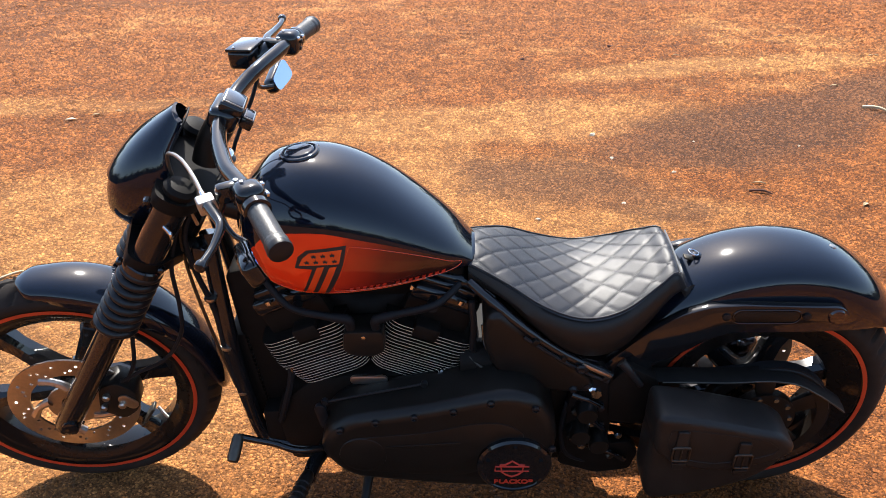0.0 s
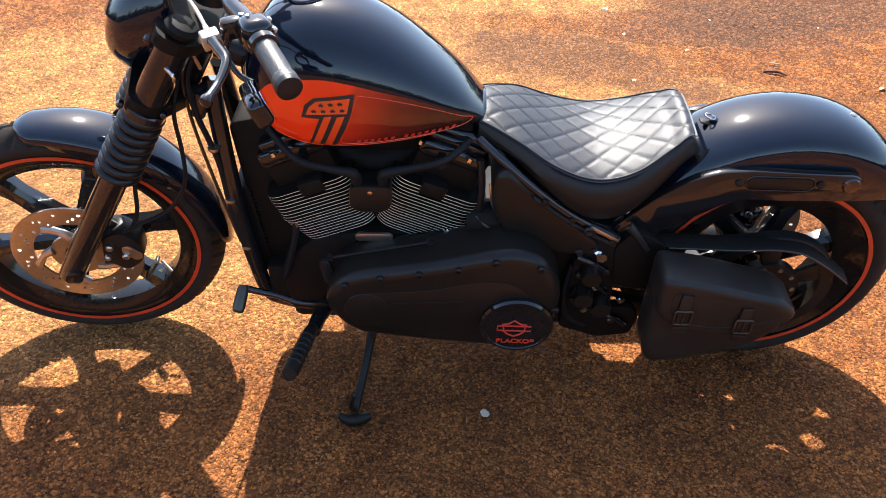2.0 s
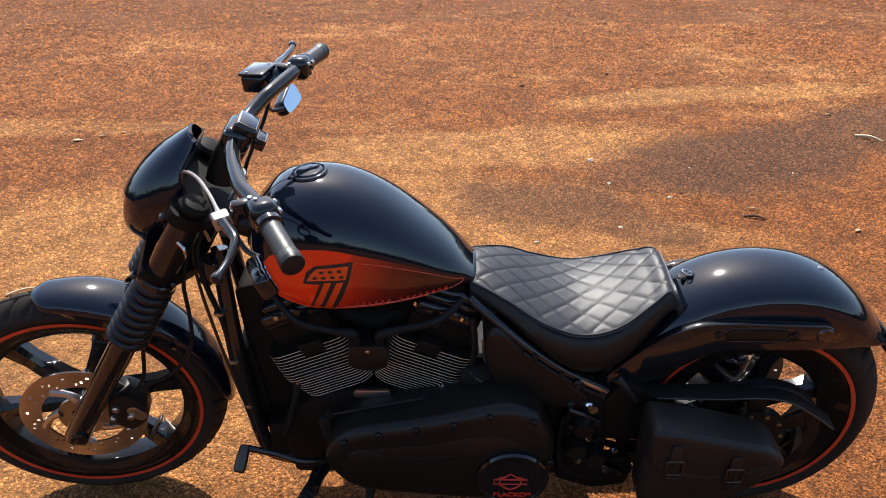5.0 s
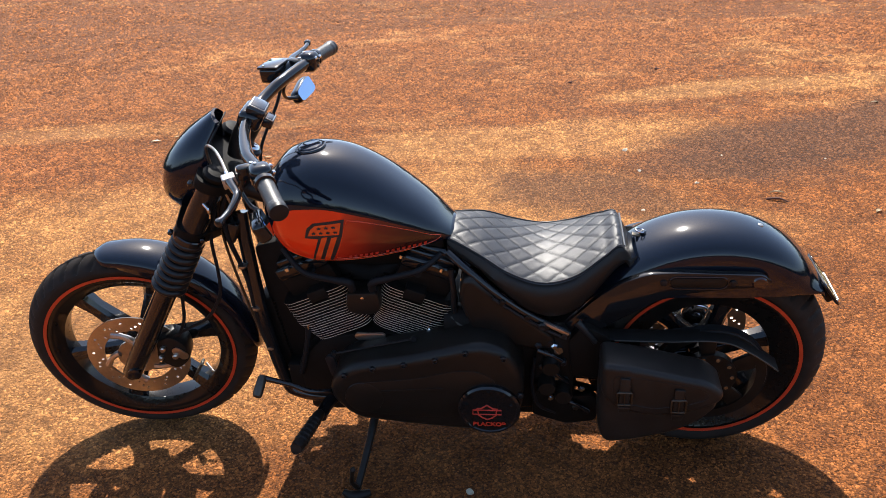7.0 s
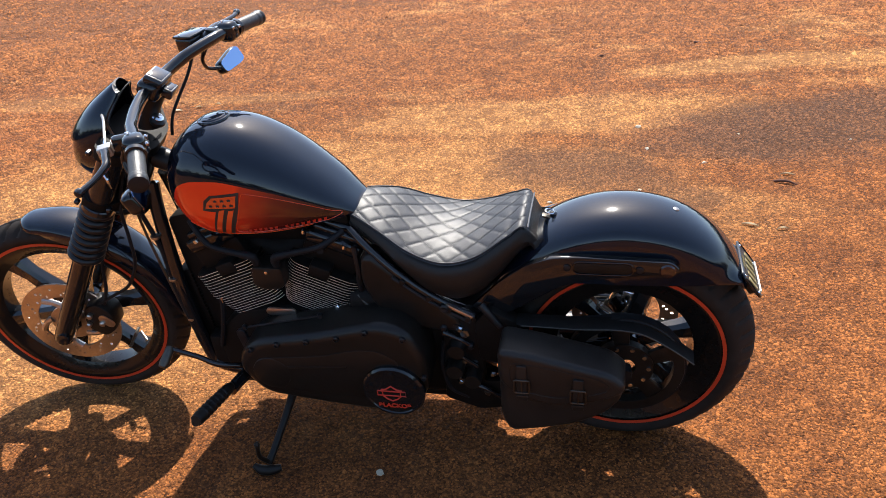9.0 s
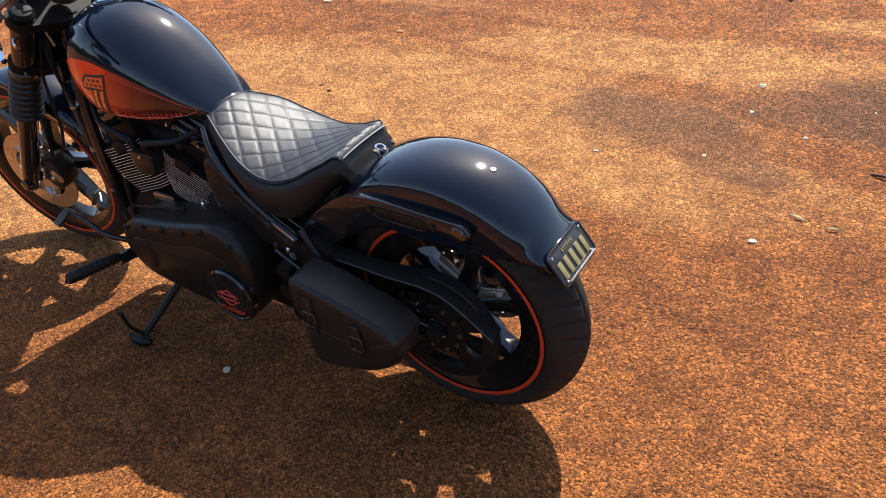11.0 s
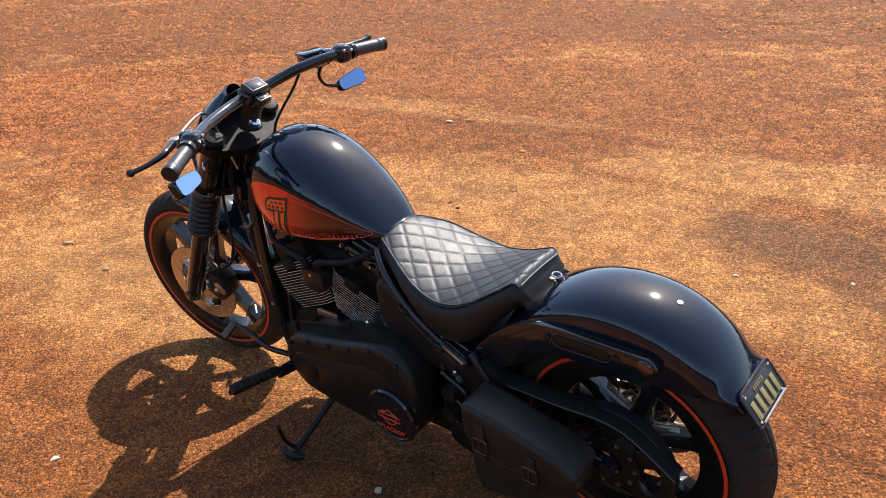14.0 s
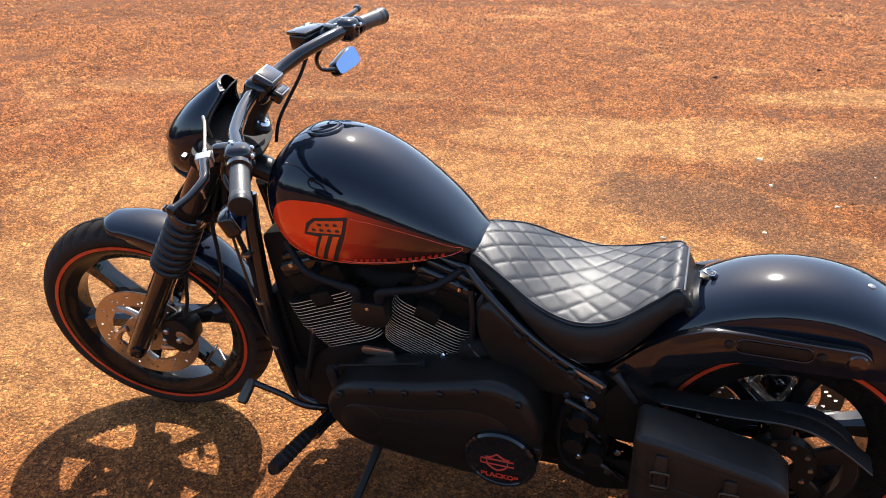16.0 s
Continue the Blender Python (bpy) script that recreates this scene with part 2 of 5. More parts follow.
def stone_material(name, lo, hi):
    m = bpy.data.materials.new(name)
    m.use_nodes = True
    nt = m.node_tree
    b = nt.nodes["Principled BSDF"]
    b.inputs["Roughness"].default_value = 0.85
    g = nt.nodes.new("ShaderNodeNewGeometry")
    mixn = nt.nodes.new("ShaderNodeMix")
    mixn.data_type = "RGBA"
    mixn.inputs[6].default_value, mixn.inputs[7].default_value = (*lo, 1), (*hi, 1)
    n = nt.nodes.new("ShaderNodeTexNoise")
    n.inputs["Scale"].default_value = 300
    add = nt.nodes.new("ShaderNodeMath")
    add.operation = "MULTIPLY_ADD"
    add.inputs[1].default_value, add.inputs[2].default_value = 0.4, -0.2
    nt.links.new(n.outputs[0], add.inputs[0])
    s = nt.nodes.new("ShaderNodeMath")
    s.operation, s.use_clamp = "ADD", True
    nt.links.new(g.outputs["Random Per Island"], s.inputs[0])
    nt.links.new(add.outputs[0], s.inputs[1])
    nt.links.new(s.outputs[0], mixn.inputs[0])
    nt.links.new(mixn.outputs[2], b.inputs["Base Color"])
    return m


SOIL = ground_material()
GRIT = ground_material(True)
LITTER = stone_material("dry_leaf", (0.42, 0.30, 0.16), (0.72, 0.62, 0.42))
WHITE = mat("pale_stone", (0.55, 0.48, 0.36), 0.7, 0, 0, 0.2, 60)


# ---- shaping helpers ----
def table(xs, ys):
    """A smooth curve through a short table of values."""
    xs, ys = np.array(xs, float), np.array(ys, float)
    d = np.gradient(ys, xs)

    def f(x):
        x = min(max(x, xs[0]), xs[-1])
        i = min(int(np.searchsorted(xs, x, "right")) - 1, len(xs) - 2)
        h = xs[i + 1] - xs[i]
        s = (x - xs[i]) / h
        return float(ys[i] * (1 + 2 * s) * (1 - s) ** 2 + d[i] * h * s * (1 - s) ** 2 + ys[i + 1] * s * s * (3 - 2 * s) + d[i + 1] * h * s * s * (s - 1))
    return f


def smooth_path(pts, per=6):
    pts = [Vector(p) for p in pts]
    out = []
    for i in range(len(pts) - 1):
        p0, p1, p2, p3 = pts[max(i - 1, 0)], pts[i], pts[i + 1], pts[min(i + 2, len(pts) - 1)]
        for k in range(per):
            s = k / per
            out.append(0.5 * (2 * p1 + (p2 - p0) * s + (2 * p0 - 5 * p1 + 4 * p2 - p3) * s * s + (3 * p1 - p0 - 3 * p2 + p3) * s ** 3))
    return out + [pts[-1]]


def skin(bm, rings, closed=True, caps=True):
    """Faces between rings of points."""
    vs = [[bm.verts.new(p) for p in ring] for ring in rings]
    n = len(vs[0])
    for a, b in zip(vs, vs[1:]):
        for j in range(n if closed else n - 1):
            k = (j + 1) % n
            bm.faces.new((a[j], a[k], b[k], b[j]))
    if caps and closed:
        bm.faces.new(vs[0][::-1])
        bm.faces.new(vs[-1])
    return bm


def tube(pts, r, n=10, per=6, bm=None, smooth=True):
    """A round bar along points; r one radius or one for each point."""
    bm = bm or bmesh.new()
    path = smooth_path(pts, per) if smooth and len(pts) > 2 else [Vector(p) for p in pts]
    m = len(path)
    rs = [r] * m if isinstance(r, (int, float)) else list(np.interp(np.linspace(0, 1, m), np.linspace(0, 1, len(r)), r))
    rings, up = [], None
    for i, p in enumerate(path):
        d = (path[min(i + 1, m - 1)] - path[max(i - 1, 0)]).normalized()
        if up is None:
            up = Vector((0, 0, 1)) if abs(d.z) < 0.9 else Vector((1, 0, 0))
        u = (up - d * up.dot(d)).normalized()
        up = u
        v = d.cross(u)
        rings.append([p + (u * math.cos(2 * math.pi * k / n) + v * math.sin(2 * math.pi * k / n)) * rs[i] for k in range(n)])
    return skin(bm, rings)


def lathe(prof, centre, axis, n=48, bm=None, closed=False):
    """A turned body: (radius, along) pairs about an axis through centre."""
    bm = bm or bmesh.new()
    axis = Vector(axis).normalized()
    u = axis.orthogonal().normalized()
    v = axis.cross(u)
    c = Vector(centre)
    rings = [[c + axis * h + (u * math.cos(2 * math.pi * k / n) + v * math.sin(2 * math.pi * k / n)) * max(r, 1e-4) for k in range(n)] for r, h in prof]
    if closed:
        rings.append(rings[0])
    skin(bm, rings, True, not closed)
    if closed:
        bmesh.ops.remove_doubles(bm, verts=bm.verts, dist=1e-6)
    return bm


def slab(outline, y0, y1, bevel=0.004, seg=2, bm=None):
    """A plate with its outline in x and z and its thickness along y."""
    bm = bm or bmesh.new()
    part_bm = bmesh.new()
    a = [part_bm.verts.new((x, y0, z)) for x, z in outline]
    b = [part_bm.verts.new((x, y1, z)) for x, z in outline]
    n = len(a)
    part_bm.faces.new(a)
    part_bm.faces.new(b[::-1])
    rim = []
    for i in range(n):
        j = (i + 1) % n
        part_bm.faces.new((a[j], a[i], b[i], b[j]))
    bmesh.ops.recalc_face_normals(part_bm, faces=part_bm.faces)
    if bevel:
        part_bm.verts.ensure_lookup_table()
        ends = set(a) | set(b)
        edges = [e for e in part_bm.edges if (e.verts[0] in a and e.verts[1] in a) or (e.verts[0] in b and e.verts[1] in b)]
        bmesh.ops.bevel(part_bm, geom=edges, offset=bevel, segments=seg, profile=0.5, affect="EDGES", clamp_overlap=True)
    add(bm, part_bm)
    return bm


def add(bm, other, m=None):
    if m is not None:
        bmesh.ops.transform(other, matrix=m, verts=other.verts)
    me = bpy.data.meshes.new("tmp")
    other.to_mesh(me)
    bm.from_mesh(me)
    bpy.data.meshes.remove(me)
    other.free()
    return bm


def box(c, size, bevel=0.003, turn=(0, 0, 0), seg=2, bm=None):
    bm = bm or bmesh.new()
    o = bmesh.new()
    bmesh.ops.create_cube(o, size=1, matrix=Matrix.Diagonal((*size, 1)))
    if bevel:
        bmesh.ops.bevel(o, geom=o.edges[:], offset=min(bevel, min(size) * 0.45), segments=seg, profile=0.5, affect="EDGES")
    return add(bm, o, pose(*c, *turn))


def rounded(pts, r, n=4):
    """A 2D outline with its corners rounded by up to r."""
    out = []
    pts = [Vector(p) for p in pts]
    for i, p in enumerate(pts):
        a, b = pts[i - 1], pts[(i + 1) % len(pts)]
        d = min(r, (a - p).length * 0.45, (b - p).length * 0.45)
        s, e = p + (a - p).normalized() * d, p + (b - p).normalized() * d
        for k in range(n + 1):
            t = k / n
            out.append(tuple(s * (1 - t) ** 2 + p * 2 * t * (1 - t) + e * t * t))
    return out


def stadium(cx, cz, length, r, n=10):
    out = []
    for s in (1, -1):
        for k in range(n + 1):
            a = -math.pi / 2 + math.pi * k / n
            out.append((cx + s * (length / 2 - r + r * math.cos(a)), cz + s * r * math.sin(a)))
    return out


def decal(outline, depth, lift, step=0.012):
    """A thin painted patch whose outline in x and z is laid on the surface y = depth(x, z)."""
    bm = bmesh.new()
    bm.faces.new([bm.verts.new((x, 0, z)) for x, z in outline])
    xs, zs = [p[0] for p in outline], [p[1] for p in outline]
    for axis, lo, hi in ((0, min(xs), max(xs)), (2, min(zs), max(zs))):
        k = lo + step
        while k < hi:
            co, no = Vector((0, 0, 0)), Vector((0, 0, 0))
            co[axis], no[axis] = k, 1
            bmesh.ops.bisect_plane(bm, geom=bm.verts[:] + bm.edges[:] + bm.faces[:], dist=1e-6, plane_co=co, plane_no=no)
            k += step
    bmesh.ops.triangulate(bm, faces=[f for f in bm.faces if len(f.verts) > 4])
    for v in bm.verts:
        v.co.y = depth(v.co.x, v.co.z) - lift
    bmesh.ops.recalc_face_normals(bm, faces=bm.faces)
    if sum(f.normal.y * f.calc_area() for f in bm.faces) > 0:
        bmesh.ops.reverse_faces(bm, faces=bm.faces)
    return bm


def part(name, bm, material, parent, label="", sharp=38, turn=None, fix=True):
    """Links a bmesh as one mesh object under a thing or under a part."""
    if turn is not None:
        bmesh.ops.transform(bm, matrix=turn, verts=bm.verts)
    if fix:
        bmesh.ops.recalc_face_normals(bm, faces=bm.faces)
    for f in bm.faces:
        f.smooth = True
    for e in bm.edges:
        if len(e.link_faces) == 2 and e.calc_face_angle(0) > radians(sharp):
            e.smooth = False
    me = bpy.data.meshes.new(name)
    bm.to_mesh(me)
    bm.free()
    for mm in (material if isinstance(material, (list, tuple)) else [material]):
        me.materials.append(mm)
    ob = new(name, me)
    ob.parent = parent
    if label:
        tagged(ob, label)
    return ob


# ---- ground ----
def ground_height(x, y):
    d = math.hypot(x, y)
    far = min(max((d - 1.6) / 2.0, 0.0), 1.0)
    n = noise.noise(Vector((x * 0.9, y * 0.9, 3.1))) * 0.018 + noise.noise(Vector((x * 3.0, y * 3.0, 7.7))) * 0.006
    return n * far + noise.noise(Vector((x * 9, y * 9, 1.3))) * 0.0018 - 0.0015


def build_ground():
    near = np.arange(-3.2, 3.2, 0.05)
    far = np.array([0.2, 0.5, 1, 1.8, 3, 5, 9, 16, 30, 60, 130, 300, 700, 1500])
    xs = np.concatenate((-3.2 - far[::-1], near, 3.2 + far))
    ys = np.concatenate((-1.6 - far[::-1], np.arange(-1.6, 6.0, 0.05), 6.0 + far))
    verts = [(x, y, ground_height(x, y) if abs(x) < 40 and abs(y) < 40 else 0.0) for y in ys for x in xs]
    w = len(xs)
    faces = [(j * w + i, j * w + i + 1, (j + 1) * w + i + 1, (j + 1) * w + i) for j in range(len(ys) - 1) for i in range(w - 1)]
    me = bpy.data.meshes.new("ground")
    me.from_pydata(verts, [], faces)
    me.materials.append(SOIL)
    me.polygons.foreach_set("use_smooth", [True] * len(faces))
    return tagged(new("ground", me), "orange-red gravel and sandy soil, sunlit and dry", "ground", kind="structure")


build_ground()

# ---- motorcycle ----
bike = new("motorcycle")
bike.empty_display_size = 0.2
bike.matrix_world = pose(0, 0, 0.002, 8, 0, 1)
tagged(bike, "gloss black cruiser motorcycle with orange trim leaning on its stand", "motorcycle")

RAKE = radians(30.5)
HEAD = Vector((-0.40, 0, 0.97))
AXIS = Vector((math.sin(RAKE), 0, math.cos(RAKE)))
STEER = Matrix.Translation(HEAD) @ Matrix.Rotation(radians(8.0), 4, AXIS) @ Matrix.Translation(-HEAD)
COWL = Matrix.Translation(HEAD) @ Matrix.Rotation(radians(7), 4, AXIS) @ Matrix.Translation(-HEAD)
FRONT = Vector((-0.840, 0, 0.340))
REAR = Vector((0.807, 0, 0.331))


def tyre_mesh(c, outer, rim, half, count, drop):
    """A tyre whose crown is cut by slanting grooves."""
    side = [(rim - 0.004, half * 0.70), (rim + 0.002, half * 0.82), (rim + 0.012, half * 0.93), (rim + 0.024, half), (outer - drop - 0.006, half * 0.995)]
    crown = [(outer - drop * abs(s) ** 2.1, half * 0.97 * s) for s in np.linspace(0.96, -0.96, 25)]
    prof = side + crown + [(r, -h) for r, h in side[::-1]]
    n = count * 8
    rings = []
    for r, h in prof:
        ring = []
        for k in range(n):
            a = 2 * math.pi * k / n
            u = abs(h) / half
            ph = (k / 8 + (0.5 if h > 0 else 0.0) - 1.3 * u * 0.55) % 1.0
            cut = 0.0055 if 0.10 < u < 0.90 and ph < 0.20 and r > outer - drop else 0.0
            if u < 0.05:
                cut = 0.003
            ring.append((c.x + (r - cut) * math.cos(a), h, c.z + (r - cut) * math.sin(a)))
        rings.append(ring)
    bm = bmesh.new()
    skin(bm, rings + rings[:1], True, False)
    bmesh.ops.remove_doubles(bm, verts=bm.verts, dist=1e-6)
    return bm


def build_wheel(name, c, outer, rim, half, turn, base, label, deep=0.0):
    w = part(name, lathe([(0.034, -0.055), (0.045, -0.05), (0.045, 0.05), (0.034, 0.055)], c, (0, 1, 0), 32), GLOSS, bike, label, turn=turn)
    bm = tyre_mesh(c, outer, rim, half, 42, half * 0.56)
    part("tyre", bm, RUBBER, w, "black rubber tyre with a road tread", turn=turn)
    rp = [(rim + 0.003, half * 0.86), (rim + 0.003, half * 0.80), (rim - 0.012, half * 0.72), (rim - deep - 0.030, half * 0.45), (rim - deep - 0.034, 0), (rim - deep - 0.030, -half * 0.45), (rim - 0.012, -half * 0.72), (rim + 0.003, -half * 0.80), (rim + 0.003, -half * 0.86),
          (rim - 0.006, -half * 0.90), (rim - 0.020, -half * 0.80), (rim - deep - 0.040, -half * 0.5), (rim - deep - 0.044, 0), (rim - deep - 0.040, half * 0.5), (rim - 0.020, half * 0.80), (rim - 0.006, half * 0.90)]
    part("rim", lathe(rp, c, (0, 1, 0), 96, closed=True), WHEEL, w, "black cast rim", turn=turn)
    for s in (-1, 1):
        sp = [(rim - 0.001, s * half * 0.93), (rim + 0.0085, s * half * 0.945), (rim + 0.0085, s * half * 0.955), (rim - 0.001, s * half * 0.945)]
        part("rim_stripe", lathe(sp, c, (0, 1, 0), 96, closed=True), STRIPE, w, "thin orange stripe round the rim", turn=turn)
    for k in range(6):
        a = radians(base + 60 * k)
        d = Vector((math.cos(a), 0, math.sin(a)))
        t = Vector((-d.z, 0, d.x))
        bm = bmesh.new()
        rings = []
        for f, hw, hy in ((0.0, 0.030, 0.034), (0.25, 0.025, 0.028), (0.7, 0.0215, 0.023), (1.0, 0.029, 0.027)):
            p = c + d * (0.035 + (rim - deep - 0.072) * f)
            rings.append([p + t * (hw * sx) + Vector((0, hy * sy, 0)) for sx, sy in ((-1, -0.55), (-0.6, -1), (0.6, -1), (1, -0.55), (1, 0.55), (0.6, 1), (-0.6, 1), (-1, 0.55))])
        part("spoke", skin(bm, rings), GLOSS, w, turn=turn)
    return w


def brake_disc(parent, c, y, r_out, r_in, turn, holes=30):
    """A flat ring with real drilled holes, on a carrier with arms."""
    bm = bmesh.new()
    n = holes * 4
    rr = np.linspace(r_in, r_out, 8)
    grid = {}
    for s, yy in ((0, y - 0.0025), (1, y + 0.0025)):
        for i, r in enumerate(rr):
            for k in range(n):
                a = 2 * math.pi * k / n
                grid[s, i, k] = bm.verts.new((c.x + r * math.cos(a), yy, c.z + r * math.sin(a)))
    gone = {(1 if (k // 4) % 2 else 4, k) for k in range(n) if k % 4 == 0}
    gone |= {(3 if (k // 4) % 2 else 2, k) for k in range(n) if k % 4 == 2 and (k // 4) % 3 == 0}
    for i in range(7):
        for k in range(n):
            if (i, k) in gone:
                k2 = (k + 1) % n
                for p, q in (((i, k), (i, k2)), ((i, k2), (i + 1, k2)), ((i + 1, k2), (i + 1, k)), ((i + 1, k), (i, k))):
                    bm.faces.new((grid[0, *p], grid[0, *q], grid[1, *q], grid[1, *p]))
                continue
            k2 = (k + 1) % n
            for s in (0, 1):
                bm.faces.new((grid[s, i, k], grid[s, i, k2], grid[s, i + 1, k2], grid[s, i + 1, k]))
    for k in range(n):
        k2 = (k + 1) % n
        for i in (0, 7):
            bm.faces.new((grid[0, i, k], grid[0, i, k2], grid[1, i, k2], grid[1, i, k]))
    d = part("brake_disc", bm, STEEL, parent, "drilled steel brake disc", turn=turn)
    bm = lathe([(0.030, y - 0.004), (0.062, y - 0.004), (0.062, y + 0.004), (0.030, y + 0.004)], (c.x, 0, c.z), (0, 1, 0), 40, closed=True)
    for k in range(5):
        a = radians(20 + 72 * k)
        pts = []
        for f in np.linspace(0, 1, 7):
            r = 0.055 + (r_in + 0.004 - 0.055) * f
            aa = a + 0.55 * f
            pts.append((c.x + r * math.cos(aa), y, c.z + r * math.sin(aa)))
        tube(pts, [0.012, 0.009, 0.011], 8, 2, bm)
    part("disc_carrier", bm, STEEL, parent, "curved steel disc carrier", turn=turn)
    return d


# front wheel
fw = build_wheel("front_wheel", FRONT, 0.337, 0.273, 0.054, STEER, 8, "gloss black six-spoke front wheel with an orange stripe", 0.004)
brake_disc(fw, FRONT, -0.074, 0.150, 0.100, STEER)
bm = tube([FRONT + Vector((0.165, -0.02, -0.10)), FRONT + Vector((0.19, -0.045, -0.115))], 0.004, 8)
part("valve", bm, ALLOY, fw, turn=STEER)
bm = bmesh.new()
for k in range(7):
    box(FRONT + Vector((0.118 + 0.006 * k, -0.022, -0.150 + 0.009 * k)), (0.010, 0.03, 0.007), 0.001, (0, -35, 0), 1, bm)
part("balance_weight", bm, DULL, fw, "stick-on alloy balance weights", turn=STEER)

# rear wheel
rw = build_wheel("rear_wheel", REAR, 0.331, 0.247, 0.080, Matrix(), 14, "gloss black six-spoke rear wheel with an orange stripe", 0.030)
brake_disc(rw, REAR, 0.105, 0.146, 0.096, Matrix())
bm = lathe([(0.124, -0.125), (0.150, -0.125), (0.153, -0.120), (0.150, -0.096), (0.124, -0.096)], (REAR.x, 0, REAR.z), (0, 1, 0), 72, closed=True)
lathe([(0.030, -0.128), (0.074, -0.128), (0.074, -0.104), (0.030, -0.104)], (REAR.x, 0, REAR.z), (0, 1, 0), 48, bm, closed=True)
for k in range(5):
    a = radians(24 + 72 * k)
    o = [(REAR.x + r * math.cos(a + d), REAR.z + r * math.sin(a + d)) for r, d in ((0.066, -0.28), (0.130, -0.20), (0.130, 0.20), (0.066, 0.28))]
    slab(o, -0.122, -0.108, 0.003, 2, bm)
part("belt_pulley", bm, DARK, rw, "black toothed belt pulley")
for k in range(10):
    a = radians(36 * k)
    part("pulley_bolt", lathe([(0.006, -0.131), (0.006, -0.120)], (REAR.x + 0.062 * math.cos(a), 0, REAR.z + 0.062 * math.sin(a)), (0, 1, 0), 8), CHROME, rw)
part("axle_nut", lathe([(0.020, -0.160), (0.022, -0.160), (0.022, -0.130)], (REAR.x, 0, REAR.z), (0, 1, 0), 6), SATIN, rw)


def arch(c, angles, crest, edge, halfw, crown, thick, n=28):
    """A mudguard swept round a wheel: crest and edge give radii by angle; it is rounded across and has real thickness."""
    rows_out, rows_in = [], []
    for a in angles:
        rc, re, hw = crest(a), edge(a), halfw(a)
        fall = min(crown, (rc - re) * 0.94)
        ca, sa = math.cos(radians(a)), math.sin(radians(a))
        for rows, off in ((rows_out, 0.0), (rows_in, thick)):
            ring = []
            for k in range(n + 1):
                s = -1 + 2 * k / n
                u = abs(s)
                if u < 0.62:
                    f = u / 0.62
                    ang = f * math.pi / 2
                    y = (hw - off) * math.sin(ang) ** 0.92
                    r = rc - off - fall * (1 - math.cos(ang) ** 0.85)
                else:
                    f = (u - 0.62) / 0.38
                    y = (hw - off) - 0.004 * f
                    r = (rc - off - fall) * (1 - f) + re * f
                ring.append((c.x + r * ca, math.copysign(y, s), c.z + r * sa))
            rows.append(ring)
    bm = bmesh.new()
    loops = [o + i[::-1] for o, i in zip(rows_out, rows_in)]
    return skin(bm, loops, True, True)


# front mudguard
bm = arch(FRONT, list(np.linspace(97.5, 90, 10)) + list(np.linspace(88, 6, 36)) + list(np.linspace(4, -7, 10)), table([-8, 0, 15, 30, 90, 95, 98], [0.357, 0.357, 0.355, 0.352, 0.351, 0.349, 0.344]), table([-8, -2, 6, 20, 90, 95, 98], [0.350, 0.340, 0.327, 0.318, 0.318, 0.328, 0.338]), table([-8, -7, -5, -1, 6, 20, 88, 92, 95, 97, 98], [0.012, 0.020, 0.036, 0.049, 0.055, 0.058, 0.058, 0.054, 0.043, 0.026, 0.016]), 0.032, 0.003)
ff = part("front_fender", bm, PAINT, bike, "gloss black front mudguard", 45, STEER)
for s in (-1, 1):
    bm = slab(rounded([(-0.735, 0.600), (-0.690, 0.655), (-0.660, 0.600), (-0.705, 0.550)], 0.02), s * 0.077, s * 0.084, 0.002)
    part("fender_bracket", bm, GLOSS, ff, turn=STEER)


def fork_point(z, y):
    return Vector((FRONT.x + (z - FRONT.z) * (math.tan(RAKE) + 0.032), y, z))


def build_fork(side):
    y = 0.118 * side
    leg = part("fork_leg", tube([fork_point(0.305, y), fork_point(0.32, y), fork_point(0.345, y), fork_point(0.64, y)], [0.020, 0.026, 0.029, 0.031], 20, 4), GLOSS, bike, "gloss black lower fork leg", turn=STEER)
    part("axle_clamp", lathe([(0.012, -0.036), (0.019, -0.034), (0.021, -0.02), (0.021, 0.02), (0.014, 0.036)], FRONT + Vector((0.006, y, -0.004)), (0, 1, 0), 20), GLOSS, leg, turn=STEER)
    pts, rad = [], []
    for k in range(8 * 8 + 1):
        f = k / 64
        pts.append(fork_point(0.625 + 0.160 * f, y))
        rad.append((0.036 - 0.005 * f) + 0.0135 * abs(math.sin(f * 8 * math.pi)) ** 0.6)
    bm = bmesh.new()
    rings = []
    u, v = Vector((math.cos(RAKE), 0, -math.sin(RAKE))), Vector((0, 1, 0))
    for p, r in zip(pts, rad):
        rings.append([p + (u * math.cos(2 * math.pi * k / 24) + v * math.sin(2 * math.pi * k / 24)) * r for k in range(24)])
    part("fork_boot", skin(bm, rings), BOOT, leg, "ribbed black rubber fork gaiter", 60, STEER)
    part("upper_cover", tube([fork_point(0.775, y), fork_point(0.79, y), fork_point(0.80, y), fork_point(0.91, y), fork_point(0.950, y)], [0.037, 0.037, 0.033, 0.033, 0.034], 20, 3), GLOSS, leg, turn=STEER)
    part("boot_clamp", lathe([(0.039, -0.012), (0.042, -0.009), (0.042, 0.009), (0.039, 0.012)], fork_point(0.785, y), AXIS, 28), GLOSS, leg, turn=STEER)
    part("fork_cap", lathe([(0.030, -0.012), (0.033, 0), (0.026, 0.009), (0.012, 0.012)], fork_point(0.966, y), AXIS, 24), FLAT, leg, turn=STEER)
    return leg


for side in (-1, 1):
    build_fork(side)


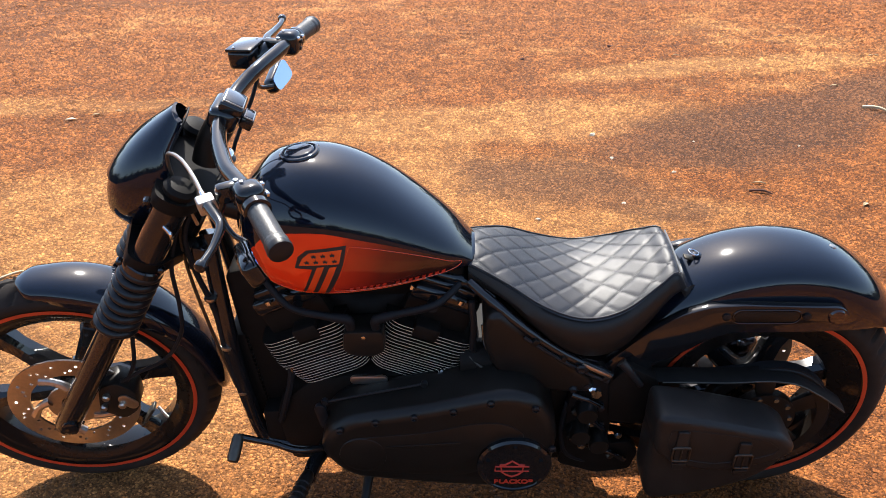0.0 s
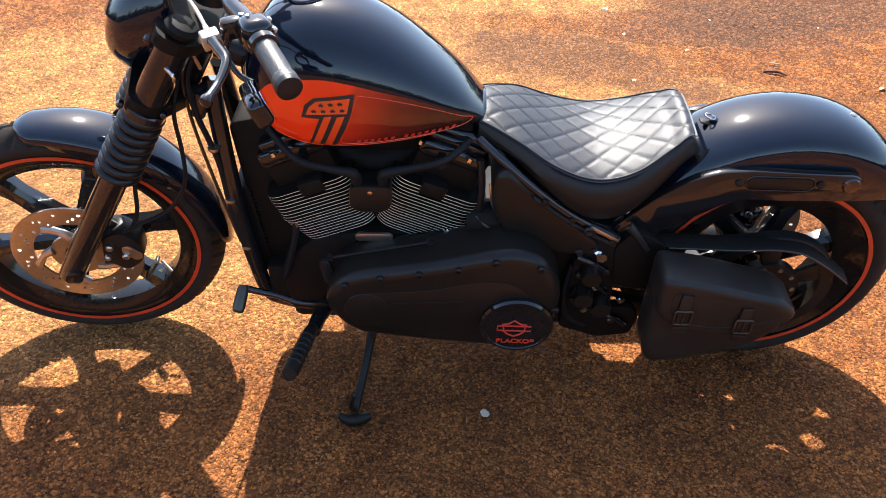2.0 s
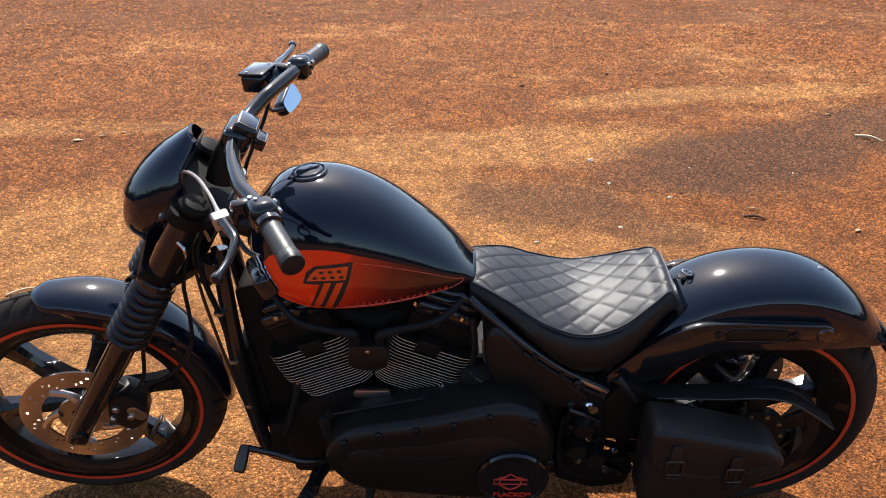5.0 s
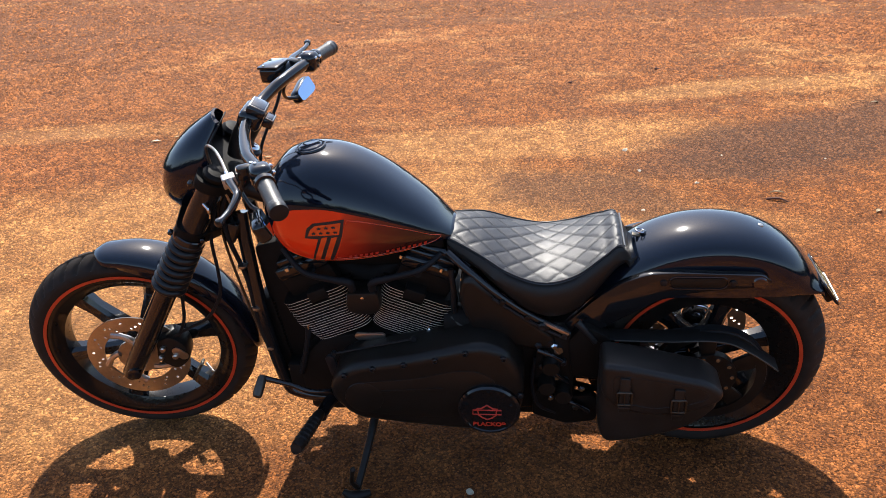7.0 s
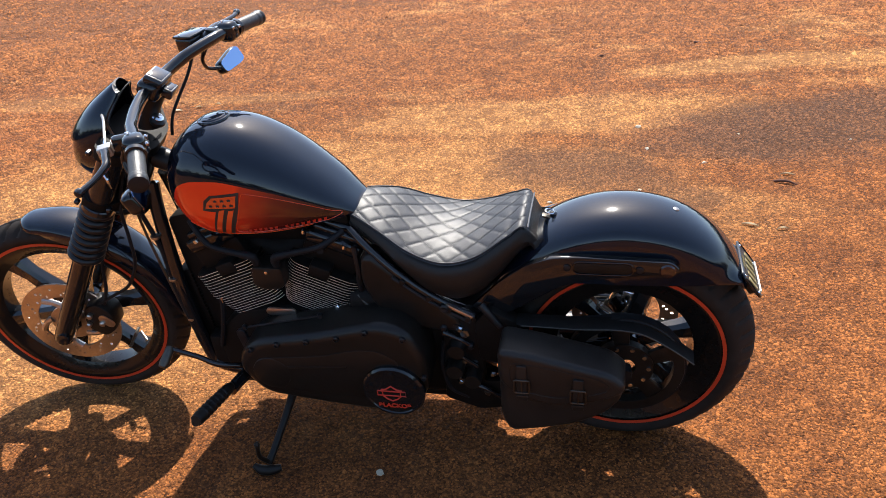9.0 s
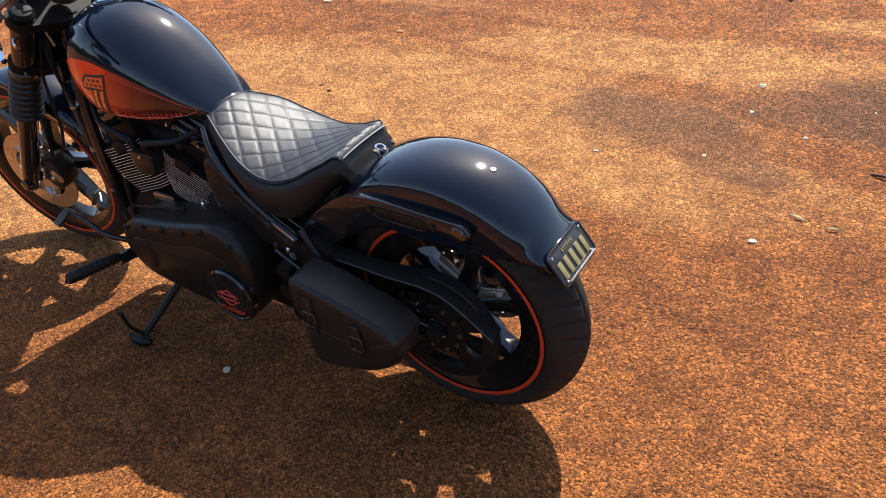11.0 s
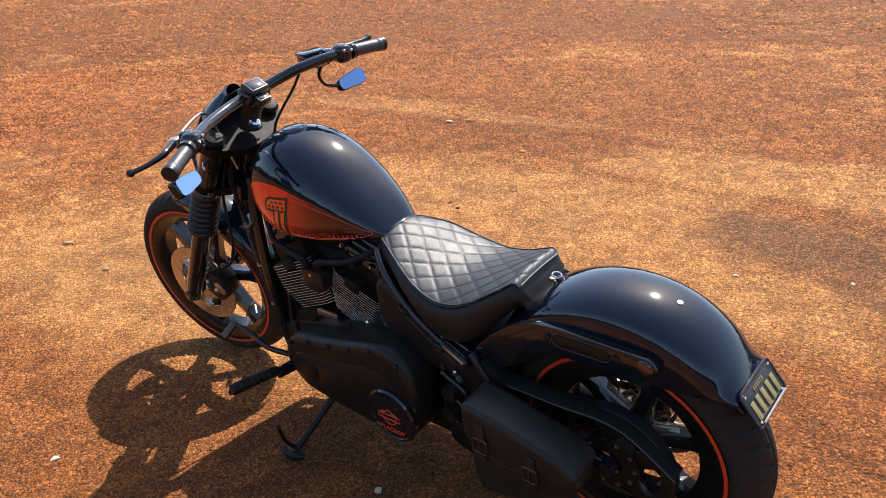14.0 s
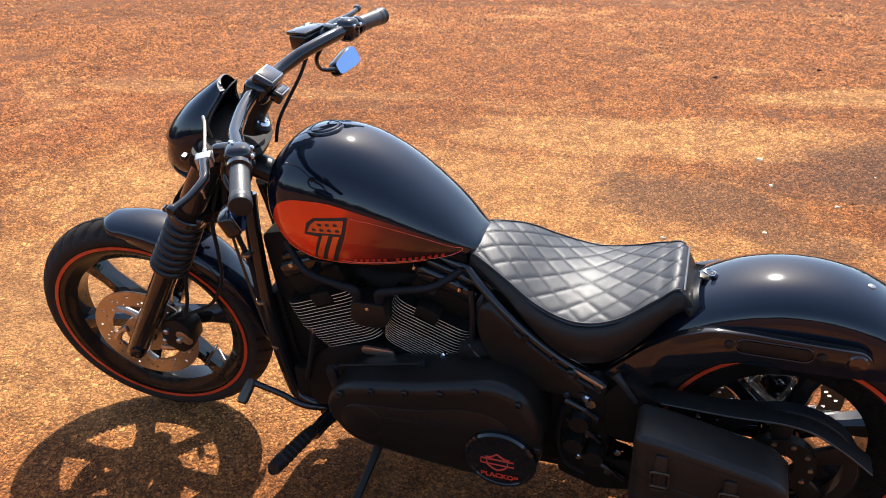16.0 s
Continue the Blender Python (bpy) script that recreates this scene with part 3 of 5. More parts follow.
def clamp_shape(z, thick, name):
    bm = bmesh.new()
    o = rounded([(-0.040, -0.150), (0.020, -0.155), (0.085, -0.050), (0.085, 0.050), (0.020, 0.155), (-0.040, 0.150), (-0.052, 0.0)], 0.03)
    top = fork_point(z, 0)
    u = Vector((math.cos(RAKE), 0, -math.sin(RAKE)))
    rings = [[top + u * x + Vector((0, y, 0)) + AXIS * h for x, y in o] for h in (-thick, thick)]
    skin(bm, rings)
    bmesh.ops.bevel(bm, geom=[e for e in bm.edges if len(e.link_faces) == 2 and e.calc_face_angle(0) > 1.0], offset=0.004, segments=2, profile=0.5, affect="EDGES")
    return part(name, bm, FLAT, bike, turn=STEER)


clamp_shape(0.940, 0.014, "upper_triple_clamp")
clamp_shape(0.800, 0.016, "lower_triple_clamp")
for s in (-1, 1):
    for z, x in ((0.940, -0.045), (0.800, -0.045), (0.800, 0.030)):
        part("pinch_bolt", lathe([(0.007, -0.012), (0.007, 0), (0.004, 0.003)], fork_point(z, 0.135 * s) + Vector((x, 0.012 * s, -x * 0.4)), (0, s, 0), 8), GLOSS, bike, turn=STEER)
part("cable_guide", tube([fork_point(0.90, -0.150), fork_point(0.89, -0.165) + Vector((0.02, 0, 0)), fork_point(0.86, -0.150) + Vector((0.03, 0, 0))], 0.004, 8), CHROME, bike, turn=STEER)
part("horn_bracket", box((-0.455, -0.060, 0.760), (0.030, 0.050, 0.060), 0.006, (0, 20, 0)), GLOSS, bike)
part("wiring_loom", tube([(-0.43, -0.055, 0.90), (-0.465, -0.085, 0.83), (-0.462, -0.085, 0.74), (-0.440, -0.082, 0.62), (-0.432, -0.088, 0.48), (-0.405, -0.094, 0.30)], 0.0065, 8), SOFT_RUBBER, bike, "black wiring loom along the frame")
part("brake_line", tube([(-0.44, -0.045, 0.92), (-0.478, -0.065, 0.84), (-0.480, -0.075, 0.73), (-0.455, -0.085, 0.56), (-0.425, -0.092, 0.40)], 0.0038, 8), DULL, bike, "thin braided line")
for x, z in ((-0.448, 0.66), (-0.436, 0.52), (-0.420, 0.38)):
    part("cable_tie", lathe([(0.013, -0.004), (0.014, 0), (0.013, 0.004)], (x + 0.006, -0.086, z), (0.15, 0, 1), 12), STEEL, bike)
part("steering_head", tube([(-0.425, 0, 0.93), (-0.50, 0, 0.79)], 0.037, 20), GLOSS, bike)

# front brake
NEAR_AXLE = STEER @ Matrix.Translation((-0.008, 0, 0.002))
cal = part("brake_caliper", slab(rounded([(-0.765, 0.345), (-0.715, 0.305), (-0.672, 0.335), (-0.668, 0.395), (-0.705, 0.435), (-0.750, 0.420)], 0.018), -0.112, -0.045, 0.008), DARK, bike, "black front brake caliper", turn=NEAR_AXLE)
for x, z, r in ((-0.735, 0.395, 0.009), (-0.705, 0.365, 0.009), (-0.748, 0.362, 0.008)):
    part("caliper_bolt", lathe([(r, 0), (r, -0.010), (r * 0.6, -0.013)], (x, -0.112, z), (0, 1, 0), 10), STEEL, cal, turn=NEAR_AXLE)
part("caliper_badge", slab(stadium(0, 0, 0.052, 0.014), -0.002, 0.002, 0.001), STEEL, cal, turn=NEAR_AXLE @ pose(-0.690, -0.115, 0.372, 0, 50, 0))
part("brake_hose", tube([(-0.69, -0.10, 0.43), (-0.655, -0.11, 0.50), (-0.640, -0.10, 0.58), (-0.600, -0.09, 0.68), (-0.555, -0.07, 0.77), (-0.50, -0.05, 0.86)], 0.005, 8), SOFT_RUBBER, bike, turn=STEER)
part("clutch_hose", tube([(-0.470, -0.085, 0.86), (-0.500, -0.105, 0.765), (-0.500, -0.115, 0.675), (-0.508, -0.115, 0.600), (-0.536, -0.112, 0.542), (-0.575, -0.105, 0.495), (-0.640, -0.10, 0.455), (-0.690, -0.10, 0.425)], 0.0048, 8), SOFT_RUBBER, bike, "black brake hose")
part("front_axle", lathe([(0.009, -0.150), (0.009, 0.150)], FRONT, (0, 1, 0), 16), SATIN, bike, turn=STEER)


# headlamp fairing
def build_fairing():
    zc = table([0, 0.15, 0.35, 0.6, 0.8, 1.0], [0.815, 0.860, 0.912, 0.974, 1.026, 1.080])
    xf = table([0, 0.15, 0.35, 0.6, 0.8, 1.0], [-0.605, -0.630, -0.626, -0.592, -0.536, -0.452])
    hw = table([0, 0.15, 0.35, 0.6, 0.8, 1.0], [0.045, 0.074, 0.088, 0.086, 0.066, 0.026])
    dp = table([0, 0.15, 0.35, 0.6, 0.8, 1.0], [0.055, 0.100, 0.120, 0.112, 0.066, 0.012])

    def shell(f0, f1, offs):
        cols = []
        for off in offs:
            rows = []
            for i in range(29):
                f = f0 + (f1 - f0) * i / 28
                row = []
                for k in range(33):
                    s = -1 + k / 16
                    a = s * math.pi / 2
                    y = (hw(f) - off) * math.copysign(abs(math.sin(a)) ** 0.85, s)
                    x = xf(f) + off + (dp(f)) * (1 - math.cos(a) ** 0.8 if abs(s) < 1 else 1)
                    row.append((x, y, zc(f) + 0.022 * (1 - 1.9 * f) * (1 - math.cos(a))))
                rows.append(row)
            cols.append(rows)
        return skin(bmesh.new(), [a + b[::-1] for a, b in zip(*cols)], True, True)

    f = part("headlamp_fairing", shell(0, 0.97, (0.0, 0.004)), PAINT, bike, "small gloss black headlamp cowl with a flyscreen", 50, COWL)
    part("flyscreen", shell(0.52, 1.0, (-0.0075, -0.0005)), PAINT, f, "dark tinted flyscreen", 50, COWL)
    c = Vector((-0.535, 0, 0.890))
    part("headlamp", lathe([(0.030, 0.075), (0.070, 0.06), (0.070, 0.02), (0.072, -0.03), (0.068, -0.045)], c, Vector((1, 0, -0.08)), 36), GLOSS, f, turn=COWL)
    part("headlamp_lens", lathe([(0.067, -0.046), (0.050, -0.056), (0.03, -0.062), (0.002, -0.064)], c, Vector((1, 0, -0.08)), 36), LAMP, f, "round headlamp lens", turn=COWL)
    for s in (-1, 1):
        for x0, z0 in ((-0.525, 0.90), (-0.500, 0.955)):
            part("fairing_mount", tube([(x0, 0.096 * s, z0), (x0 + 0.045, 0.10 * s, z0 + 0.012)], 0.007, 10), SATIN, f, turn=COWL)
    trim = [(xf(t) + 0.004 + dp(t), s * hw(t), zc(t) + 0.022 * (1 - 1.9 * t)) for s, ts in ((-1, np.linspace(0.1, 1, 9)), (1, np.linspace(1, 0.1, 9))) for t in ts]
    part("fairing_trim", tube(trim, 0.002, 8, 2), SOFT_RUBBER, f, turn=COWL)


build_fairing()


# handlebar, controls
hb = part("handlebar", tube([(-0.262, -0.280, 1.045), (-0.291, -0.240, 1.046), (-0.316, -0.200, 1.047), (-0.347, -0.120, 1.051), (-0.360, -0.060, 1.056), (-0.362, 0, 1.062), (-0.356, 0.060, 1.069), (-0.342, 0.105, 1.079), (-0.324, 0.145, 1.089), (-0.297, 0.220, 1.096), (-0.285, 0.265, 1.097)], 0.0155, 16, 5), GLOSS, bike, "gloss black low-rise handlebar")


def along(a, d, f, out, ahead, up):
    """A place by its distance out along the grip, ahead of it and above it."""
    return a + d * out + f * ahead + Vector((0, 0, up))


def build_grip(side, a, b):
    a, b = Vector(a), Vector(b)
    d = (b - a).normalized()
    f = Vector((-abs(d.y), d.x * math.copysign(1, d.y), 0)).normalized()
    yaw = math.degrees(math.atan2(d.y, d.x)) - 90
    part("bar_end", tube([a - d * 0.01, b], 0.0125, 14), GLOSS, hb)
    g0 = a + d * 0.050
    n = 40
    u = d.orthogonal().normalized()
    v = d.cross(u)
    rings = []
    for i in range(n + 1):
        t = i / n
        r = 0.0180 if 0.06 < t < 0.84 else 0.0205
        r += 0.0007 * (i % 2) if 0.06 < t < 0.84 else 0
        rings.append([g0 + (b - g0) * t + (u * math.cos(2 * math.pi * k / 28) + v * math.sin(2 * math.pi * k / 28)) * (r + (0.0005 * (k % 2) if 0.06 < t < 0.84 else 0)) for k in range(28)])
    part("grip", skin(bmesh.new(), rings), GRIP, hb, "knurled black rubber grip", 60)
    part("grip_cap", lathe([(0.0205, -0.006), (0.0215, 0.0), (0.0205, 0.006), (0.014, 0.008)], b, d, 28), SATIN, hb)
    part("grip_collar", lathe([(0.020, -0.008), (0.024, -0.006), (0.024, 0.006), (0.020, 0.008)], g0 + d * 0.004, d, 28), GLOSS, hb)
    h = along(a, d, f, 0.018, 0, 0)
    sw = part("switch_housing", box(h, (0.052, 0.052, 0.054), 0.017, (0, 0, yaw), 4), GLOSS, hb, "rounded gloss black switch housing")
    part("housing_seam", lathe([(0.0255, -0.0012), (0.0275, 0), (0.0255, 0.0012)], h + d * 0.004, d, 28), DARK, sw)
    for k, (out, ahead, up) in enumerate(((0.010, -0.026, 0.012), (0.022, -0.027, 0.004), (0.036, -0.026, 0.010), (0.020, -0.024, -0.012))):
        part("switch", box(along(a, d, f, out, ahead, up), (0.008, 0.010, 0.009), 0.002, (0, 0, yaw), 1), SATIN if k % 2 else CHROME, sw)
    part("housing_screw", lathe([(0.0035, 0), (0.0035, 0.003), (0, 0.004)], along(a, d, f, 0.012, 0.008, 0.0265), (0, 0, 1), 8), CHROME, sw)
    cl = along(a, d, f, -0.012, 0.012, -0.002)
    part("lever_clamp", box(cl + f * 0.012, (0.050, 0.026, 0.036), 0.009, (0, 0, yaw)), GLOSS, hb)
    part("clamp_bolt", lathe([(0.0045, 0), (0.0045, 0.004), (0, 0.005)], cl + Vector((0, 0, 0.017)), (0, 0, 1), 8), CHROME, hb)
    return a, b, d, f, yaw, cl


def build_mirror(inner, outer, stem, turn):
    """An oval mirror slung under the bar, its glass towards the rider."""
    mid, way = (Vector(inner) + Vector(outer)) / 2, Vector(outer) - Vector(inner)
    mir = part("mirror", tube(stem, [0.0065, 0.0055, 0.005, 0.006], 10), GLOSS, bike, "small black bar-mounted mirror")
    half = way.length / 2
    o = rounded([(-half, -0.018), (half * 0.45, -0.0265), (half, -0.024), (half, 0.024), (half * 0.45, 0.0265), (-half, 0.018)], 0.019, 6)
    y = way.normalized()
    z = (Vector((-math.sin(radians(turn)), 0, math.cos(radians(turn)))) - y * y.dot(Vector((-math.sin(radians(turn)), 0, math.cos(radians(turn)))))).normalized()
    m = Matrix.Translation(mid) @ Matrix((y, z.cross(y), z)).transposed().to_4x4()
    if (m.to_3x3() @ Vector((0, -1, 0))).x < 0:
        m = m @ Matrix.Rotation(math.pi, 4, "X")
    part("mirror_shell", slab(o, -0.003, 0.028, 0.011, 4), GLOSS, mir, turn=m)
    part("mirror_glass", slab([(x * 0.93, zz * 0.88) for x, zz in o], -0.0045, -0.003, 0, 1), GLASS, mir, "mirror glass", turn=m)


aL, bL, dL, fL, yL, cL = build_grip(-1, (-0.262, -0.282, 1.044), (-0.182, -0.423, 1.021))
aR, bR, dR, fR, yR, cR = build_grip(1, (-0.284, 0.268, 1.097), (-0.253, 0.433, 1.084))
lv = [Vector((-0.318, -0.318, 1.035)), Vector((-0.300, -0.345, 1.033)), Vector((-0.286, -0.372, 1.030)), Vector((-0.288, -0.420, 1.022)), Vector((-0.296, -0.462, 1.018))]
lev = part("clutch_lever", tube(lv, [0.011, 0.010, 0.0085, 0.0065, 0.0070], 12, 6), GLOSS, bike, "gloss black hand lever")
part("lever_ball", lathe([(0.003, -0.010), (0.009, -0.006), (0.0105, 0), (0.009, 0.006), (0.003, 0.010)], lv[-1], lv[-1] - lv[-2], 14), GLOSS, lev)
lv = [cR + fR * 0.030, along(aR, dR, fR, 0.030, 0.056, 0.004), along(aR, dR, fR, 0.085, 0.062, 0.004), along(aR, dR, fR, 0.140, 0.066, 0.008), along(aR, dR, fR, 0.170, 0.074, 0.012)]
lev = part("brake_lever", tube(lv, [0.011, 0.010, 0.0085, 0.0065, 0.0070], 12, 6), GLOSS, bike, "gloss black hand lever")
part("lever_ball", lathe([(0.003, -0.010), (0.009, -0.006), (0.0105, 0), (0.009, 0.006), (0.003, 0.010)], lv[-1], lv[-1] - lv[-2], 14), GLOSS, lev)
build_mirror((-0.329, 0.292, 0.986), (-0.316, 0.396, 0.998), [(-0.330, 0.238, 1.070), (-0.352, 0.240, 1.034), (-0.356, 0.262, 1.000), (-0.334, 0.292, 0.988)], 24)
build_mirror((-0.268, -0.300, 0.948), (-0.226, -0.394, 0.954), [(-0.300, -0.262, 1.028), (-0.318, -0.268, 0.990), (-0.300, -0.282, 0.958), (-0.272, -0.298, 0.950)], 24)

# brake fluid reservoir, clutch cable block
res = part("brake_reservoir", box((-0.366, 0.240, 1.084), (0.058, 0.078, 0.042), 0.009, (0, -4, -14), 3), GLOSS, bike, "black front brake fluid reservoir")
part("reservoir_lid", box((-0.367, 0.240, 1.107), (0.061, 0.080, 0.008), 0.003, (0, -4, -14)), GLOSS, res)
for dx, dy in ((-0.020, -0.028), (0.020, 0.028)):
    part("lid_screw", lathe([(0.0035, 0), (0.003, 0.002), (0, 0.002)], (-0.367 + dx, 0.240 + dy, 1.111), (0, 0, 1), 8), CHROME, res)
part("reservoir_neck", tube([(-0.350, 0.240, 1.075), (-0.315, 0.248, 1.092)], [0.020, 0.022], 14), GLOSS, res)
part("cable_block", slab(rounded([(-0.017, -0.012), (0.015, -0.014), (0.017, 0.010), (-0.013, 0.014)], 0.004), -0.016, 0.012, 0.003), ALLOY, bike, "bare alloy clutch cable block", turn=Matrix.Translation((-0.327, -0.303, 1.033)) @ Matrix.Rotation(radians(28), 4, "Z") @ Matrix.Rotation(radians(-14), 4, "Y"))
part("clutch_cable", tube([(-0.332, -0.290, 1.036), (-0.340, -0.278, 1.040), (-0.356, -0.250, 1.046), (-0.374, -0.220, 1.049), (-0.400, -0.180, 1.049), (-0.431, -0.140, 1.041), (-0.455, -0.105, 1.015), (-0.460, -0.085, 0.950), (-0.44, -0.070, 0.84)], 0.0036, 8), STEEL, bike, "silvery clutch cable")
part("cable_ferrule", tube([(-0.329, -0.296, 1.034), (-0.340, -0.278, 1.040)], [0.0062, 0.0048], 10), CHROME, bike)
part("throttle_cable", tube([(-0.325, 0.145, 1.075), (-0.338, 0.120, 1.035), (-0.362, 0.085, 0.985), (-0.378, 0.060, 0.945), (-0.385, 0.045, 0.90)], 0.0042, 8), SOFT_RUBBER, bike, "black throttle cable")

# riser with the small display
ri = part("handlebar_riser", tube([(-0.412, -0.006, 0.955), (-0.400, -0.004, 0.995), (-0.378, 0, 1.030), (-0.362, 0, 1.056)], [0.034, 0.030, 0.030, 0.033], 18, 4), DARK, bike)
part("riser_clamp", box((-0.362, -0.002, 1.058), (0.058, 0.094, 0.050), 0.017, (0, 22, 3), 4), GLOSS, ri)
part("display_housing", box((-0.340, -0.010, 1.082), (0.048, 0.070, 0.020), 0.006, (0, 30, 4), 3), GLOSS, ri)
part("display_rim", box((-0.3342, -0.010, 1.0920), (0.040, 0.056, 0.0030), 0.001, (0, 30, 4)), ALLOY, ri)
part("display_glass", box((-0.3335, -0.010, 1.0932), (0.0365, 0.052, 0.0030), 0.001, (0, 30, 4)), SCREEN, ri, "small dark instrument glass")
part("indicator_strip", box((-0.318, -0.010, 1.046), (0.026, 0.046, 0.024), 0.005, (0, 30, 4)), GLOSS, ri)
part("strip_rim", box((-0.3113, -0.010, 1.0576), (0.020, 0.040, 0.003), 0.001, (0, 30, 4)), ALLOY, ri)
part("strip_glass", box((-0.3106, -0.010, 1.0588), (0.016, 0.036, 0.003), 0.001, (0, 30, 4)), SCREEN, ri)
for y in (-0.036, 0.030):
    part("riser_bolt", lathe([(0.006, 0), (0.006, 0.004), (0.003, 0.006)], (-0.374, y, 1.078), (-0.3, 0, 1), 10), CHROME, ri)
part("ignition_cap", lathe([(0.014, 0), (0.016, 0.012), (0.012, 0.016), (0.006, 0.018)], (-0.372, -0.020, 0.972), AXIS, 20), CHROME, bike)
part("ignition_ring", lathe([(0.018, -0.004), (0.020, 0), (0.020, 0.006), (0.017, 0.008)], (-0.372, -0.020, 0.968), AXIS, 24), SATIN, bike)

# ---- fuel tank ----
T0, T1 = -0.362, 0.128
t_w = table([-0.362, -0.345, -0.315, -0.25, -0.17, -0.07, 0.03, 0.09, 0.128], [0.050, 0.095, 0.126, 0.150, 0.156, 0.146, 0.118, 0.090, 0.062])
t_top = table([-0.362, -0.345, -0.315, -0.238, -0.166, -0.07, 0.027, 0.091, 0.128], [0.850, 0.898, 0.936, 0.970, 0.968, 0.928, 0.855, 0.795, 0.752])
t_bot = table([-0.362, -0.335, -0.308, -0.256, -0.177, -0.067, 0.054, 0.128], [0.802, 0.758, 0.727, 0.702, 0.694, 0.702, 0.720, 0.728])
t_mid = table([-0.362, -0.25, -0.10, 0.03, 0.128], [0.815, 0.800, 0.790, 0.765, 0.735])


def tank_y(x, z):
    w, zt, zb, zm = t_w(x), t_top(x), t_bot(x), t_mid(x)
    if z >= zm:
        s = min((z - zm) / (zt - zm), 1)
        return -w * (1 - s ** 2.35) ** (1 / 2.35)
    s = min((zm - z) / (zm - zb), 1)
    return -w * (0.62 + 0.38 * (1 - s ** 2.2) ** (1 / 2.2))


def build_tank():
    rings = []
    xs = T0 + (T1 - T0) * (0.5 - 0.5 * np.cos(np.linspace(0.08, math.pi - 0.08, 60)))
    for x in xs:
        w, zt, zb, zm = t_w(x), t_top(x), t_bot(x), t_mid(x)
        half = []
        for k in range(25):
            a = math.pi / 2 * k / 24
            half.append((w * math.cos(a) ** (2 / 2.35), zm + (zt - zm) * math.sin(a) ** (2 / 2.35)))
        low = []
        for k in range(1, 15):
            a = math.pi / 2 * k / 14
            low.append((w * (0.62 + 0.38 * math.cos(a) ** (2 / 2.2)), zm - (zm - zb) * math.sin(a) ** (2 / 2.2)))
        right = low[::-1] + half
        ring = [(x, y, z) for y, z in right] + [(x, -y, z) for y, z in right[-2::-1]]
        rings.append(ring)
    for end, dx in ((0, -0.006), (-1, 0.006)):
        r = rings[end]
        c = Vector((r[0][0], 0, sum(p[2] for p in r) / len(r)))
        sh = [(p[0] + dx, p[1] * 0.8, c.z + (p[2] - c.z) * 0.85) for p in r]
        rings = [sh] + rings if end == 0 else rings + [sh]
    tank = part("fuel_tank", skin(bmesh.new(), rings), PAINT, bike, "gloss black teardrop fuel tank with an orange side panel", 50)
    panel = [(-0.322, 0.806), (-0.300, 0.843), (-0.262, 0.862), (-0.215, 0.868), (-0.165, 0.866), (-0.105, 0.851), (-0.026, 0.823), (0.045, 0.788), (0.117, 0.744), (0.060, 0.7305), (-0.005, 0.722), (-0.067, 0.7145), (-0.120, 0.712), (-0.177, 0.711), (-0.230, 0.715), (-0.268, 0.725), (-0.300, 0.746), (-0.320, 0.778)]
    panel = [tuple(p) for p in smooth_path([(x, z, 0) for x, z in panel + panel[:1]], 4)][:-1]
    panel = [(x, z) for x, z, _ in panel]
    part("side_panel", decal(panel, tank_y, 0.0008), [PANEL], tank, "orange panel fading to dark brown")
    part("panel_pinstripe", tube([(x, tank_y(x, z) - 0.0008, z) for x, z in panel[38:64]], 0.0013, 6, 1, smooth=False), ORANGE, tank, "thin orange pinstripe")
    one = [(-0.231, 0.790), (-0.222, 0.818), (-0.204, 0.833), (-0.124, 0.842), (-0.133, 0.800), (-0.146, 0.766), (-0.173, 0.708), (-0.228, 0.708), (-0.196, 0.788)]
    em = part("tank_emblem", decal(one, tank_y, 0.0016), PLATE, tank, "black and orange numeral-shaped badge")
    part("emblem_bar", decal([(-0.222, 0.797), (-0.213, 0.815), (-0.199, 0.827), (-0.133, 0.834), (-0.141, 0.801)], tank_y, 0.0024), ORANGE, em)
    for x0 in (-0.186, -0.161):
        part("emblem_bar", decal([(x0, 0.793), (x0 + 0.015, 0.795), (x0 - 0.021, 0.709), (x0 - 0.036, 0.709)], tank_y, 0.0024), ORANGE, em)
    for k in range(7):
        sx, sz = (-0.205 + 0.0185 * k, 0.8055 + 0.001 * k) if k < 4 else (-0.190 + 0.0185 * (k - 4), 0.8195 + 0.0015 * (k - 4))
        st = [(sx + r * math.sin(math.pi * j / 5), sz + r * math.cos(math.pi * j / 5)) for j in range(10) for r in ((0.0056, 0.0023)[j % 2],)]
        part("emblem_star", decal(st, tank_y, 0.0032, 0.02), PLATE, em)
    line = [(-0.118, 0.838), (-0.080, 0.830), (-0.040, 0.818), (0.000, 0.803), (0.040, 0.785), (0.080, 0.764), (0.104, 0.750), (0.060, 0.7365), (0.000, 0.729), (-0.060, 0.7225), (-0.110, 0.7195), (-0.150, 0.7205), (-0.158, 0.732), (-0.140, 0.776), (-0.124, 0.826)]
    line = [(p.x, p.y) for p in smooth_path([(x, z, 0) for x, z in line + line[:1]], 5)]
    part("panel_pinstripe", tube([(x, tank_y(x, z) - 0.0012, z) for x, z in line], 0.0007, 5, 1, smooth=False), ORANGE, tank, "thin orange pinstripe")
    for k in range(15):
        if k == 6:
            continue
        x0 = -0.128 + 0.0135 * k
        z0 = 0.7220 + 0.0012 * k
        part("lettering_bar", decal([(x0, z0), (x0 + 0.0075, z0 + 0.0010), (x0 + 0.0096, z0 + 0.0105), (x0 + 0.0021, z0 + 0.0095)], tank_y, 0.0022, 0.02), EMBLEM, tank)
    c = Vector((-0.226, 0, t_top(-0.226)))
    up = Vector((-0.10, 0, 1))
